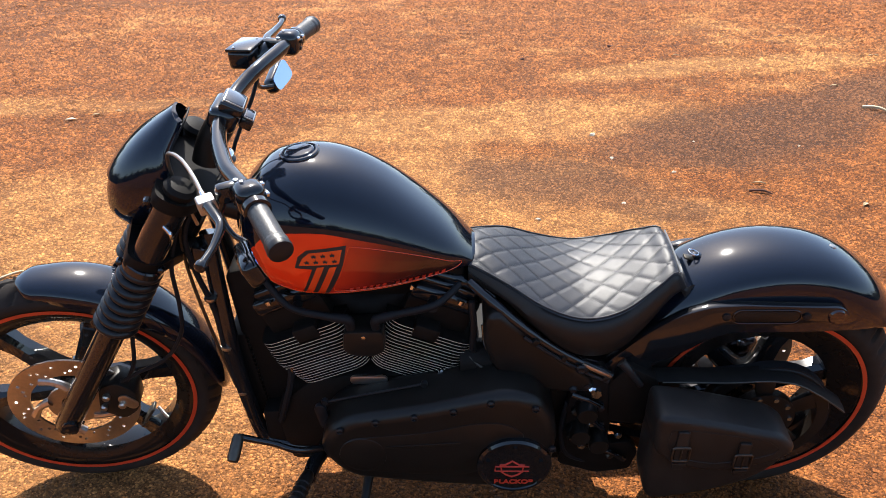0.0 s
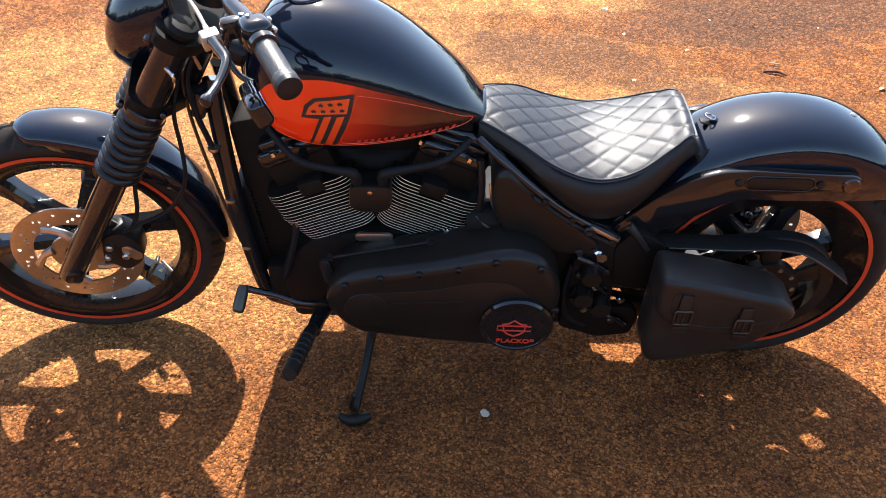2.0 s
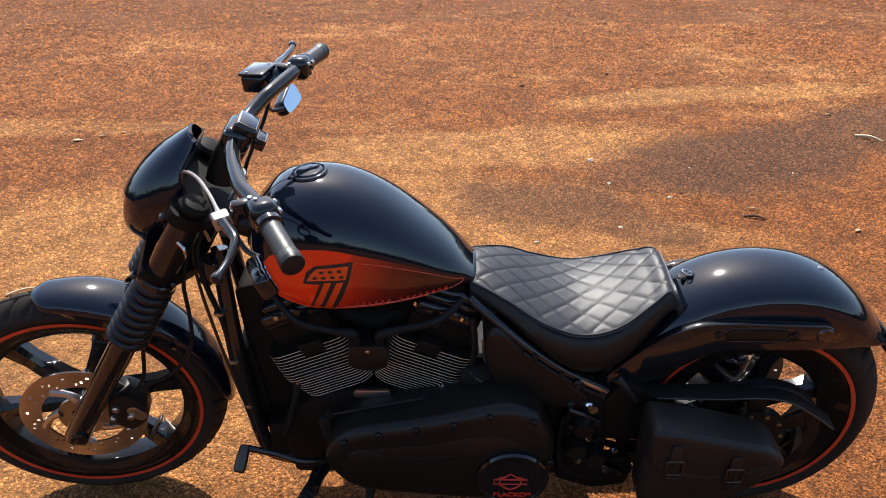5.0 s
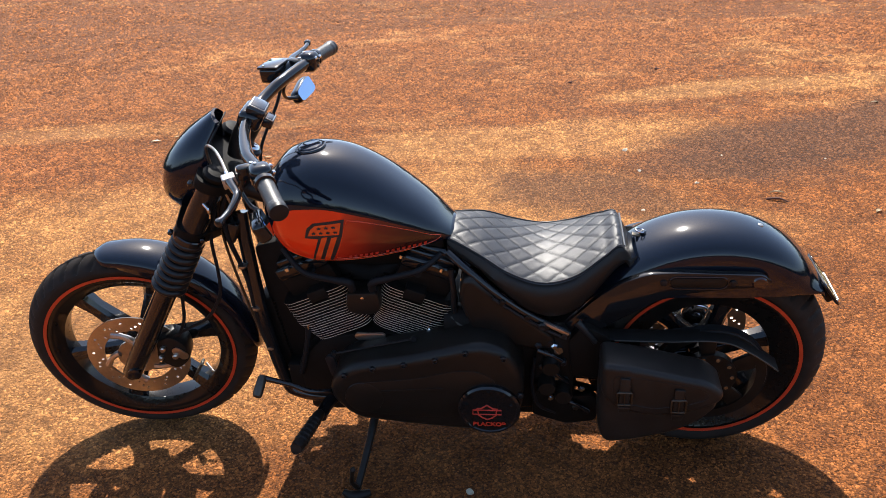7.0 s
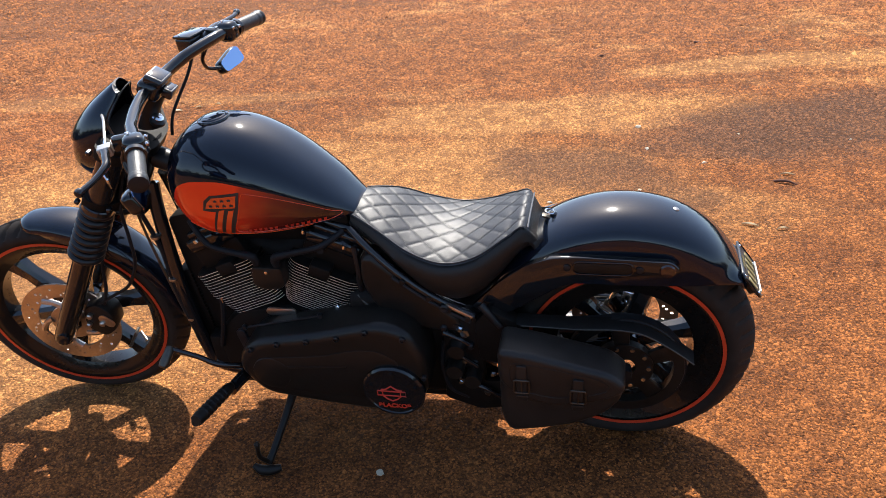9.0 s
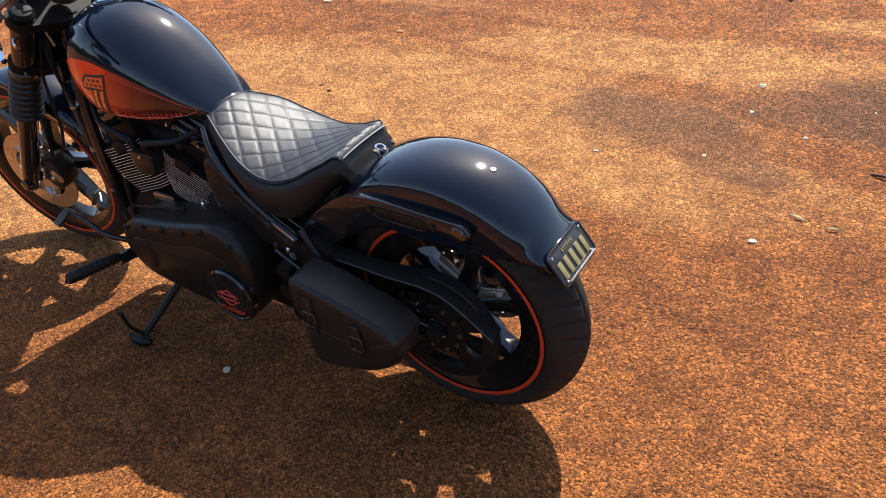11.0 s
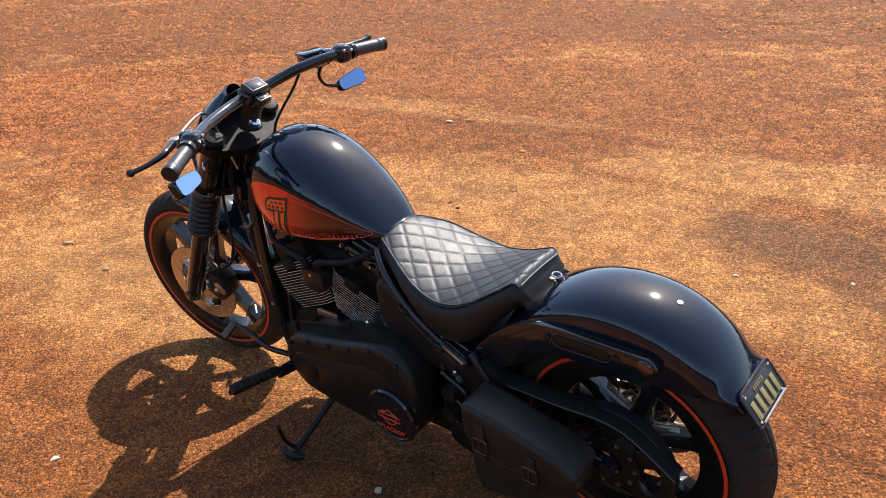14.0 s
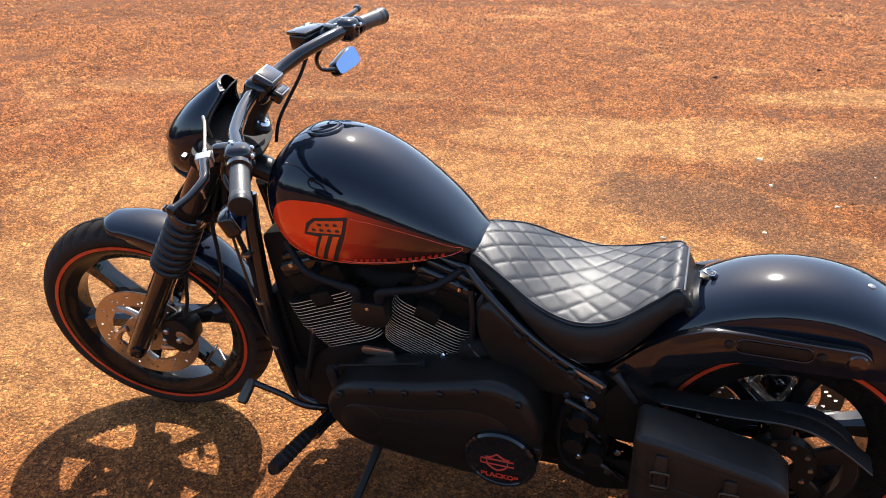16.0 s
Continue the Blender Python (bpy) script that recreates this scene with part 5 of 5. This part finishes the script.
part("rail_strip", tube([(0.235, -0.163, 0.613), (0.300, -0.166, 0.563), (0.360, -0.166, 0.522), (0.425, -0.166, 0.486)], 0.0042, 8), SATIN, bike)
for k, (x, z) in enumerate(((0.260, 0.600), (0.322, 0.552), (0.372, 0.521), (0.418, 0.495))):
    part("rail_clip", box((x, -0.164, z), (0.014, 0.012, 0.018), 0.003, (0, 38, 0)), DARK, bike)
part("hinge_pin", lathe([(0.0105, -0.170), (0.012, -0.174), (0.008, -0.177), (0.004, -0.175)], (0.362, 0, 0.530), (0, 1, 0), 18), SATIN, bike)
part("cover_hinge", box((0.398, -0.164, 0.518), (0.075, 0.008, 0.010), 0.002, (0, 30, 0)), STEEL, bike)
part("rear_brace", tube([(0.452, -0.150, 0.530), (0.470, -0.158, 0.512), (0.500, -0.160, 0.470)], [0.012, 0.009, 0.007], 10), SATIN, bike)
part("transmission", box((0.340, 0, 0.34), (0.235, 0.24, 0.30), 0.02), FLAT, bike)
part("starter_cover", tube([(0.10, -0.09, 0.49), (0.28, -0.09, 0.49)], 0.045, 18), FLAT, bike)
part("breather_pipe", tube([(0.125, -0.10, 0.66), (0.130, -0.11, 0.60), (0.128, -0.11, 0.54), (0.135, -0.10, 0.49)], 0.008, 8), SATIN, bike)
part("rocker_pipe", tube([(0.150, -0.105, 0.60), (0.155, -0.112, 0.55), (0.168, -0.110, 0.52)], 0.004, 8), CHROME, bike)
bm = bmesh.new()
for x, z in ((0.385, 0.40), (0.375, 0.33), (0.42, 0.30)):
    add(bm, lathe([(0.022, -0.19), (0.024, -0.18), (0.024, -0.12)], (x, 0, z), (0, 1, 0), 14))
part("linkage_boss", bm, DARK, bike)
part("frame_plate", slab(rounded([(0.335, 0.20), (0.350, 0.48), (0.42, 0.51), (0.452, 0.46), (0.447, 0.34), (0.448, 0.27), (0.50, 0.275), (0.525, 0.24), (0.51, 0.18), (0.43, 0.165)], 0.012), -0.150, -0.120, 0.004), FLAT, bike, "black cast frame plate")
part("pivot_casting", slab(rounded([(0.44, 0.35), (0.43, 0.47), (0.47, 0.52), (0.54, 0.48), (0.55, 0.38), (0.51, 0.34)], 0.015), -0.155, -0.110, 0.005), FLAT, bike)
# unseen far-side plate, added to block sun spots in the bike's shadow
part("frame_plate", slab(rounded([(0.40, 0.26), (0.40, 0.52), (0.50, 0.60), (0.66, 0.62), (0.69, 0.52), (0.64, 0.40), (0.54, 0.28)], 0.015), 0.125, 0.150, 0.004), FLAT, bike, "black cast frame plate")
part("shock_body", tube([(0.18, -0.03, 0.22), (0.44, -0.03, 0.24)], 0.038, 16), FLAT, bike)
part("frame_bolt", lathe([(0.013, -0.160), (0.013, -0.145)], (0.405, 0, 0.44), (0, 1, 0), 6), CHROME, bike)

rng_l = random.Random(5)
for k, (x, z) in enumerate(((0.352, 0.455), (0.372, 0.430), (0.395, 0.455), (0.418, 0.400), (0.362, 0.385), (0.402, 0.350), (0.425, 0.335), (0.358, 0.300), (0.385, 0.275), (0.420, 0.262), (0.455, 0.240), (0.470, 0.300))):
    y = -0.152 - 0.012 * rng_l.random()
    part("linkage_bolt", lathe([(0.010, y + 0.014), (0.010, y), (0.006, y - 0.004)], (x, 0, z), (0, 1, 0), 6), (SATIN, DULL, CHROME)[k % 3], bike)
for x0, z0, x1, z1 in ((0.350, 0.440, 0.420, 0.400), (0.365, 0.380, 0.430, 0.330), (0.355, 0.300, 0.420, 0.262), (0.430, 0.262, 0.490, 0.225)):
    part("linkage_arm", tube([(x0, -0.158, z0), ((x0 + x1) / 2, -0.164, (z0 + z1) / 2 + 0.008), (x1, -0.158, z1)], [0.009, 0.006, 0.008], 10), GLOSS, bike, "short black linkage arm")
for k in range(9):
    part("spring_coil", lathe([(0.011, -0.003), (0.014, 0), (0.011, 0.003)], (0.352 + 0.009 * k, -0.160, 0.335 - 0.006 * k), (1, 0, -0.65), 14), DARK, bike)
part("drain_hose", tube([(0.345, -0.140, 0.40), (0.335, -0.150, 0.32), (0.350, -0.150, 0.24), (0.40, -0.145, 0.205)], 0.006, 8), SOFT_RUBBER, bike)
part("earth_strap", tube([(0.12, -0.12, 0.52), (0.15, -0.135, 0.500), (0.19, -0.140, 0.505)], 0.003, 6), DULL, bike)

# swingarm and belt
for s in (-1, 1):
    part("swingarm", tube([(0.44, 0.115 * s, 0.34), (0.62, 0.135 * s, 0.345), (0.80, 0.145 * s, 0.335)], [0.026, 0.024, 0.026], 12), GLOSS, bike, "black swingarm")
gz = table([0.47, 0.58, 0.70, 0.805, 0.847, 0.897, 0.948, 0.975], [0.474, 0.474, 0.472, 0.475, 0.467, 0.439, 0.402, 0.380])
bm = bmesh.new()
rings = []
for x in np.linspace(0.47, 0.975, 40):
    z = gz(x)
    rings.append([(x, -0.150, z - 0.006), (x, -0.152, z - 0.001), (x, -0.146, z + 0.003), (x, -0.112, z + 0.006), (x, -0.112, z + 0.003), (x, -0.145, z), (x, -0.147, z - 0.006)])
part("belt_guard", skin(bm, rings), FLAT, bike, "curved black belt guard", 30)
part("guard_lip", tube([(x, -0.152, gz(x) - 0.004) for x in np.linspace(0.55, 0.975, 30)], 0.0022, 6, 1, smooth=False), DULL, bike, "worn bright edge of the belt guard")
bm = bmesh.new()
pts = [(0.40, 0.43), (0.76, 0.478)] + [(REAR.x + 0.156 * math.cos(a), REAR.z + 0.156 * math.sin(a)) for a in np.linspace(1.75, -1.75, 20)] + [(0.76, 0.184), (0.40, 0.30)]
rings = [[(x, -0.122, z), (x, -0.098, z), (x + (0.40 - x) * 0.01, -0.098, z + (0.33 - z) * 0.03), (x + (0.40 - x) * 0.01, -0.122, z + (0.33 - z) * 0.03)] for x, z in pts]
part("drive_belt", skin(bm, rings), SOFT_RUBBER, bike)
rc = part("rear_caliper", slab(rounded([(0.755, 0.375), (0.785, 0.425), (0.835, 0.415), (0.872, 0.345), (0.845, 0.305), (0.800, 0.310)], 0.018), 0.072, 0.100, 0.008), CHROME, bike, "bright chrome rear brake caliper")
part("caliper_pin", lathe([(0.010, 0.074), (0.010, 0.064)], (0.805, 0, 0.385), (0, 1, 0), 12), CHROME, rc)

part("gearcase_cover", slab(rounded([(-0.26, 0.24), (-0.25, 0.36), (-0.12, 0.44), (0.05, 0.44), (0.30, 0.46), (0.36, 0.40), (0.36, 0.22), (0.20, 0.185), (-0.16, 0.185)], 0.05), 0.115, 0.165, 0.014), FLAT, bike, "black gearcase cover")
# exhaust on the far side
for k, pts in enumerate(([(-0.25, 0.08, 0.56), (-0.33, 0.13, 0.52), (-0.35, 0.165, 0.40), (-0.26, 0.180, 0.235), (0.05, 0.190, 0.195), (0.30, 0.195, 0.180)], [(0.03, 0.10, 0.56), (0.10, 0.15, 0.52), (0.12, 0.19, 0.46), (0.22, 0.20, 0.425), (0.32, 0.20, 0.412)])):
    ex = part("exhaust_header", tube(pts, 0.024, 14), SATIN, bike, "black exhaust header")
    part("silencer", tube([pts[-1], Vector(pts[-1]) + Vector((0.06, 0.004, 0.0)), Vector(pts[-1]) + Vector((0.50, 0.02, 0.0))], [0.026, 0.046, 0.046], 20, 3), SATIN, ex, "black silencer")

# foot controls and stand
sl = part("shift_lever", tube([(-0.17, -0.175, 0.300), (-0.25, -0.250, 0.360), (-0.31, -0.258, 0.392), (-0.379, -0.266, 0.422)], [0.009, 0.008, 0.007, 0.008], 10), GLOSS, bike, "black gear lever")
part("shift_peg", tube([(-0.379, -0.262, 0.424), (-0.379, -0.270, 0.420), (-0.384, -0.304, 0.400), (-0.385, -0.312, 0.396)], [0.010, 0.0125, 0.0135, 0.011], 14, 2, smooth=False), DULL, sl, "knurled gear peg")
part("shift_rod", tube([(-0.20, -0.165, 0.425), (0.02, -0.160, 0.475)], 0.003, 8), SATIN, bike, "thin gear linkage rod")
part("rod_end", lathe([(0.007, -0.006), (0.0085, 0), (0.007, 0.006)], (-0.205, -0.165, 0.425), (0, 1, 0), 14), SATIN, bike)
part("rod_end", lathe([(0.007, -0.006), (0.0085, 0), (0.007, 0.006)], (0.02, -0.160, 0.475), (0, 1, 0), 14), SATIN, bike)
part("rod_arm", slab(stadium(0, 0, 0.075, 0.013), -0.006, 0.006, 0.002), SATIN, bike, turn=Matrix.Translation((-0.212, -0.170, 0.385)) @ Matrix.Rotation(radians(80), 4, "Y"))
for s in (-1, 1):
    part("footpeg_bracket", tube([(-0.20, 0.105 * s, 0.265), (-0.235, 0.20 * s, 0.270), (-0.245, 0.255 * s, 0.272)], [0.022, 0.018, 0.017], 12), GLOSS, bike)
    fp = part("footpeg", tube([(-0.243, 0.250 * s, 0.280), (-0.248, 0.27 * s, 0.286), (-0.268, 0.390 * s, 0.302), (-0.270, 0.402 * s, 0.303)], [0.011, 0.016, 0.018, 0.013], 14, 3), DARK, bike, "black rubber footpeg")
    for k in range(6):
        f = 0.15 + 0.14 * k
        p = Vector((-0.248, 0.27 * s, 0.286)).lerp(Vector((-0.268, 0.39 * s, 0.302)), f)
        part("peg_ridge", lathe([(0.0160 + 0.002 * f, -0.004), (0.0178 + 0.002 * f, 0), (0.0160 + 0.002 * f, 0.004)], p, (-0.16, s, 0.13), 14), DARK, fp)
part("brake_pedal", tube([(-0.18, 0.175, 0.28), (-0.30, 0.23, 0.30), (-0.36, 0.27, 0.33)], 0.010, 10), GLOSS, bike)
ks = part("side_stand", tube([(-0.118, -0.125, 0.190), (-0.128, -0.20, 0.145), (-0.146, -0.29, 0.086), (-0.154, -0.325, 0.066)], [0.015, 0.011, 0.010, 0.011], 12), DARK, bike, "black side stand resting on the gravel")
part("stand_foot", tube([(-0.190, -0.340, 0.072), (-0.168, -0.345, 0.062), (-0.142, -0.342, 0.060), (-0.115, -0.330, 0.060)], [0.007, 0.014, 0.015, 0.009], 12), DARK, ks)
part("stand_tang", tube([(-0.152, -0.322, 0.070), (-0.156, -0.350, 0.120), (-0.148, -0.362, 0.165), (-0.142, -0.368, 0.192), (-0.140, -0.372, 0.197)], [0.007, 0.0065, 0.006, 0.008, 0.005], 10), DARK, ks)


# ---- saddlebag on the swingarm ----
def build_bag():
    side = [(0.515, 0.485), (0.600, 0.470), (0.770, 0.430), (0.802, 0.390), (0.803, 0.350), (0.765, 0.300), (0.700, 0.258), (0.610, 0.230), (0.524, 0.212), (0.506, 0.270), (0.506, 0.400)]
    bag = part("saddlebag", slab(rounded(side, 0.03, 4), -0.274, -0.180, 0.040, 6), BAG, bike, "black leather swingarm bag with two buckled straps", 45)
    lid = [(0.508, 0.505), (0.600, 0.490), (0.775, 0.446), (0.812, 0.410), (0.802, 0.384), (0.735, 0.350), (0.640, 0.332), (0.560, 0.353), (0.508, 0.402)]
    part("flap", slab(rounded(lid, 0.025, 4), -0.291, -0.182, 0.046, 7), BAG, bag, "overlapping leather flap", 45)
    for x, zt, zc in ((0.566, 0.486, 0.405), (0.700, 0.452, 0.383)):
        zb = zc - 0.052
        st = part("strap", slab(rounded([(x - 0.013, zt - 0.018), (x + 0.013, zt - 0.020), (x + 0.013, zb), (x - 0.013, zb)], 0.006), -0.2975, -0.2890, 0.0025), BAG, bag, "leather strap")
        part("strap_fold", slab(rounded([(x - 0.013, zt + 0.004), (x + 0.013, zt + 0.001), (x + 0.013, zt - 0.024), (x - 0.013, zt - 0.022)], 0.004), -0.290, -0.205, 0.004), BAG, st)
        f = rounded([(x - 0.018, zc - 0.022), (x + 0.018, zc - 0.022), (x + 0.018, zc + 0.018), (x - 0.018, zc + 0.018)], 0.006)
        part("buckle", tube([(a, -0.2985, b) for a, b in f + f[:1]], 0.0026, 8, 1, smooth=False), DULL, st, "dull metal buckle")
        part("buckle_pin", tube([(x, -0.2995, zc - 0.020), (x, -0.2995, zc + 0.017)], 0.002, 6), DULL, st)
        part("strap_keeper", box((x, -0.2982, zc - 0.034), (0.030, 0.004, 0.010), 0.001), BAG, st)
    hem = [(x, -0.2915, z) for x, z in rounded([(0.64 + (x - 0.64) * 0.78, 0.42 + (z - 0.42) * 0.62) for x, z in lid], 0.02, 4)]
    part("hem_stitching", tube(hem + hem[:1], 0.0011, 5, 1, smooth=False), BAG, bag)
    part("bag_bracket", box((0.62, -0.165, 0.360), (0.10, 0.05, 0.05), 0.006), SATIN, bag)
    return bag


build_bag()


# ---- gravel and litter ----
def pebble_field(places, seed, name, label, keep):
    rng = np.random.default_rng(seed)
    base = np.array([(1, 0, -0.2), (0.3, 0.95, 0.1), (-0.8, 0.6, -0.1), (-0.8, -0.6, 0.1), (0.3, -0.95, -0.1), (0.1, 0.1, 1), (0, 0, -1)], float)
    tri = np.array([(0, 1, 5), (1, 2, 5), (2, 3, 5), (3, 4, 5), (4, 0, 5)])
    x, y, s = places
    ok = np.array([keep(a, b, r) for a, b, r in zip(x, y, rng.uniform(0, 1, len(x)))])
    x, y, s = x[ok], y[ok], s[ok]
    n = len(x)
    z = np.array([ground_height(a, b) for a, b in zip(x, y)])
    a = rng.uniform(0, 6.283, n)
    v = base[None] * (1 + rng.uniform(-0.25, 0.25, (n, 7, 1))) * rng.uniform(0.65, 1.25, (n, 1, 3)) * np.array([1, 0.90, 0.72])
    vx = v[:, :, 0] * np.cos(a)[:, None] - v[:, :, 1] * np.sin(a)[:, None]
    vy = v[:, :, 0] * np.sin(a)[:, None] + v[:, :, 1] * np.cos(a)[:, None]
    co = np.stack((vx * s[:, None] + x[:, None], vy * s[:, None] + y[:, None], v[:, :, 2] * (s * np.clip(1.15 - 0.01 * np.hypot(x - 0.75, y + 1.9), 0.55, 1.0))[:, None] + (z + s * 0.10)[:, None]), 2).reshape(-1, 3)
    faces = (tri[None] + (np.arange(n) * 7)[:, None, None]).reshape(-1, 3)
    me = bpy.data.meshes.new(name)
    me.vertices.add(len(co))
    me.vertices.foreach_set("co", co.ravel())
    me.loops.add(faces.size)
    me.loops.foreach_set("vertex_index", faces.ravel().astype(np.int32))
    me.polygons.add(len(faces))
    me.polygons.foreach_set("loop_start", np.arange(0, faces.size, 3, dtype=np.int32))
    me.polygons.foreach_set("use_smooth", np.ones(len(faces), bool))
    me.update(calc_edges=True)
    me.validate()
    me.materials.append(GRIT)
    return tagged(new(name, me), label, "gravel", kind="stuff")


def gravel_here(x, y, r):
    n = noise.noise(Vector((x * 0.8, y * 0.8, 5.0))) + 0.6 * noise.noise(Vector((x * 2.4, y * 2.4, 9.0))) + 0.4 * noise.noise(Vector((x * 7, y * 7, 2.0)))
    sandy = 0.0
    for cx, cy, rx, ry, turn, wobble in SAND_PATCHES:
        a = radians(turn)
        u, v = (x - cx) * math.cos(a) + (y - cy) * math.sin(a), (y - cy) * math.cos(a) - (x - cx) * math.sin(a)
        sandy = max(sandy, min(max(1.3 - math.hypot(u / rx, v / ry) + 0.5 * n, 0.0), 1.0))
    return r < 1.0 + 0.75 * n - 0.66 * sandy


def spread(count, near, far, seed):
    """Places strewn over a wide fan of the clearing, thinning with distance; each with a size that suits its spacing."""
    rng = np.random.default_rng(seed)
    rr = np.linspace(near, far, 4000)
    size = 0.0028 + 0.00066 * np.maximum(rr - 1.2, 0) + 0.00075 * np.maximum(rr - 3.6, 0)
    heap = np.cumsum(rr / size ** 2)
    r = np.interp(rng.uniform(0, 1, count), heap / heap[-1], rr)
    a = radians(90) + rng.uniform(radians(-42), radians(82), count) + rng.normal(0, radians(9), count) * (rng.uniform(0, 1, count) < 0.6)
    s = np.interp(r, rr, size) * np.exp(rng.normal(0, 0.34, count)).clip(0.5, 2.4)
    return 0.75 + r * np.cos(a), -1.9 + r * np.sin(a), s


STONES = "loose red-brown gravel stones on the soil"
pebble_field(spread(640000, 0.7, 10.0, 3), 5, "gravel", STONES, gravel_here)
pebble_field(spread(110000, 8.5, 26.0, 4), 6, "gravel", STONES, gravel_here)


def leaf(x, y, length, width, turn, curl=0.01):
    bm = bmesh.new()
    rows = []
    for i in range(9):
        f = i / 8
        w = width * math.sin(math.pi * min(max(f, 0.03), 0.97)) ** 0.8
        rows.append([((f - 0.5) * length, s * w, curl * (math.sin(math.pi * f) * 0.6 + 0.5 * s * s)) for s in (-1, 0, 1)])
    skin(bm, rows, False, False)
    g = bmesh.ops.extrude_face_region(bm, geom=bm.faces[:])
    bmesh.ops.translate(bm, verts=[v for v in g["geom"] if isinstance(v, bmesh.types.BMVert)], vec=(0, 0, 0.0008))
    ob = part("dry_leaf", bm, LITTER, None)
    ob.matrix_world = pose(x, y, ground_height(x, y) + 0.002, 0, 0, turn)
    return tagged(ob, "dry straw-coloured fallen leaf on the gravel", "leaf", "leaves on the ground")


def rock(x, y, r, seed, material, label):
    bm = bmesh.new()
    bmesh.ops.create_icosphere(bm, subdivisions=2, radius=r)
    for v in bm.verts:
        k = 1 + 0.5 * noise.noise(v.co * (1.2 / r) + Vector((seed, 0, 0)))
        v.co = Vector((v.co.x * k * 1.2, v.co.y * k * 0.9, v.co.z * k * 0.6))
    ob = part("stone", bm, material, None, sharp=30)
    ob.matrix_world = pose(x, y, ground_height(x, y) + r * 0.3, 0, 0, seed * 40)
    return tagged(ob, label, "stone", "stones on the ground")


def twig(x0, y0, x1, y1, r, material, label):
    bm = tube([(x0, y0, ground_height(x0, y0) + r), ((x0 + x1) / 2 + 0.008, (y0 + y1) / 2 + 0.006, ground_height(x0, y0) + r * 2.5), (x1, y1, ground_height(x1, y1) + r)], [r * 1.2, r, r * 0.5], 7, 4)
    tube([((x0 + x1) / 2, (y0 + y1) / 2, ground_height(x0, y0) + r * 2), ((x0 + x1) / 2 + 0.02, (y0 + y1) / 2 + 0.022, ground_height(x0, y0) + r)], [r * 0.6, r * 0.3], 6, 2, bm)
    return tagged(part("twig", bm, material, None), label, "twig", "twigs on the ground")


for row in ((1.58, 2.09, 0.07, 0.007, -10), (1.33, 1.45, 0.075, 0.008, -20), (1.46, 1.42, 0.05, 0.007, 15), (-2.0, 0.05, 0.05, 0.010, 20), (-2.5, 0.11, 0.07, 0.012, 30), (3.37, 4.82, 0.09, 0.014, 5), (1.80, 4.85, 0.06, 0.008, 10), (1.99, 1.82, 0.05, 0.010, 40), (2.70, 3.93, 0.06, 0.010, 0), (-2.42, 3.15, 0.07, 0.016, 15), (-2.30, 3.25, 0.05, 0.012, 30), (-2.18, 3.32, 0.045, 0.012, -5), (-1.45, 2.75, 0.06, 0.012, 10)):
    leaf(*row)
for i, (x, y, r) in enumerate(((0.85, 2.83, 0.022), (0.90, 2.44, 0.016), (0.166, -0.30, 0.016), (0.44, 1.64, 0.014), (1.237, 1.19, 0.020), (-0.74, -0.80, 0.016), (1.41, 2.71, 0.010), (0.86, 1.83, 0.013), (1.19, 2.24, 0.014), (1.99, 2.66, 0.009))):
    rock(x, y, r * 0.7, i + 1, WHITE, "pale whitish stone lying on the gravel")
RED_ROCK = stone_material("dark_red_stone", (0.07, 0.03, 0.02), (0.12, 0.05, 0.03))
for i, (x, y, r) in enumerate(((-1.21, 1.69, 0.018), (-1.12, 1.65, 0.020), (1.32, 5.2, 0.03), (0.55, 4.75, 0.026), (1.30, 4.75, 0.022), (2.9, 5.6, 0.03))):
    rock(x, y, r * 0.65, 20 + i, RED_ROCK, "dark reddish stone lying on the sand")
twig(1.50, 1.99, 1.60, 1.945, 0.006, RED_ROCK, "short dark brown twig lying on gravel")
twig(2.66, 3.39, 2.78, 3.26, 0.009, LITTER, "short pale dry twig lying on gravel")
twig(-1.75, 1.05, -1.66, 1.12, 0.005, LITTER, "short pale dry twig lying on gravel")


# ---- unseen bush, added to darken the horizon in reflections ----
def build_unseen_bush():
    rng = np.random.default_rng(23)
    pts, size = [], []
    for k in range(170):
        a = 2 * math.pi * k / 170 + rng.uniform(-0.015, 0.015)
        r = 36 + rng.uniform(-5, 9)
        h = 2.4 + 2.2 * rng.uniform() ** 1.5
        for _ in range(9):
            c = np.array([r * math.cos(a), r * math.sin(a), 0]) + np.array([rng.normal(0, 1.3), rng.normal(0, 1.3), h * rng.uniform(0.12, 0.95)])
            pts.append(c + rng.normal(0, 0.75, (26, 3)))
    p = np.concatenate(pts)
    p[:, 2] = np.maximum(p[:, 2], 0.3)
    n = len(p)
    d = rng.normal(0, 1, (n, 3))
    d /= np.linalg.norm(d, axis=1)[:, None]
    q = np.cross(d, rng.normal(0, 1, (n, 3)))
    q /= np.linalg.norm(q, axis=1)[:, None]
    ln = rng.uniform(0.3, 0.75, n)[:, None]
    v = np.stack((p - d * ln, p + q * ln * 0.5, p + d * ln, p - q * ln * 0.5), 1).reshape(-1, 3)
    me = bpy.data.meshes.new("unseen_bush")
    me.from_pydata(v.tolist(), [], (np.arange(n)[:, None] * 4 + np.arange(4)).tolist())
    me.materials.append(mat("dark_bush_leaves", (0.05, 0.06, 0.03), 0.6, 0, 0, 0.35, 0.5))
    return tagged(new("unseen_bush", me), "unseen belt of dark green bush added round the clearing for reflections", "trees", kind="stuff")


build_unseen_bush()
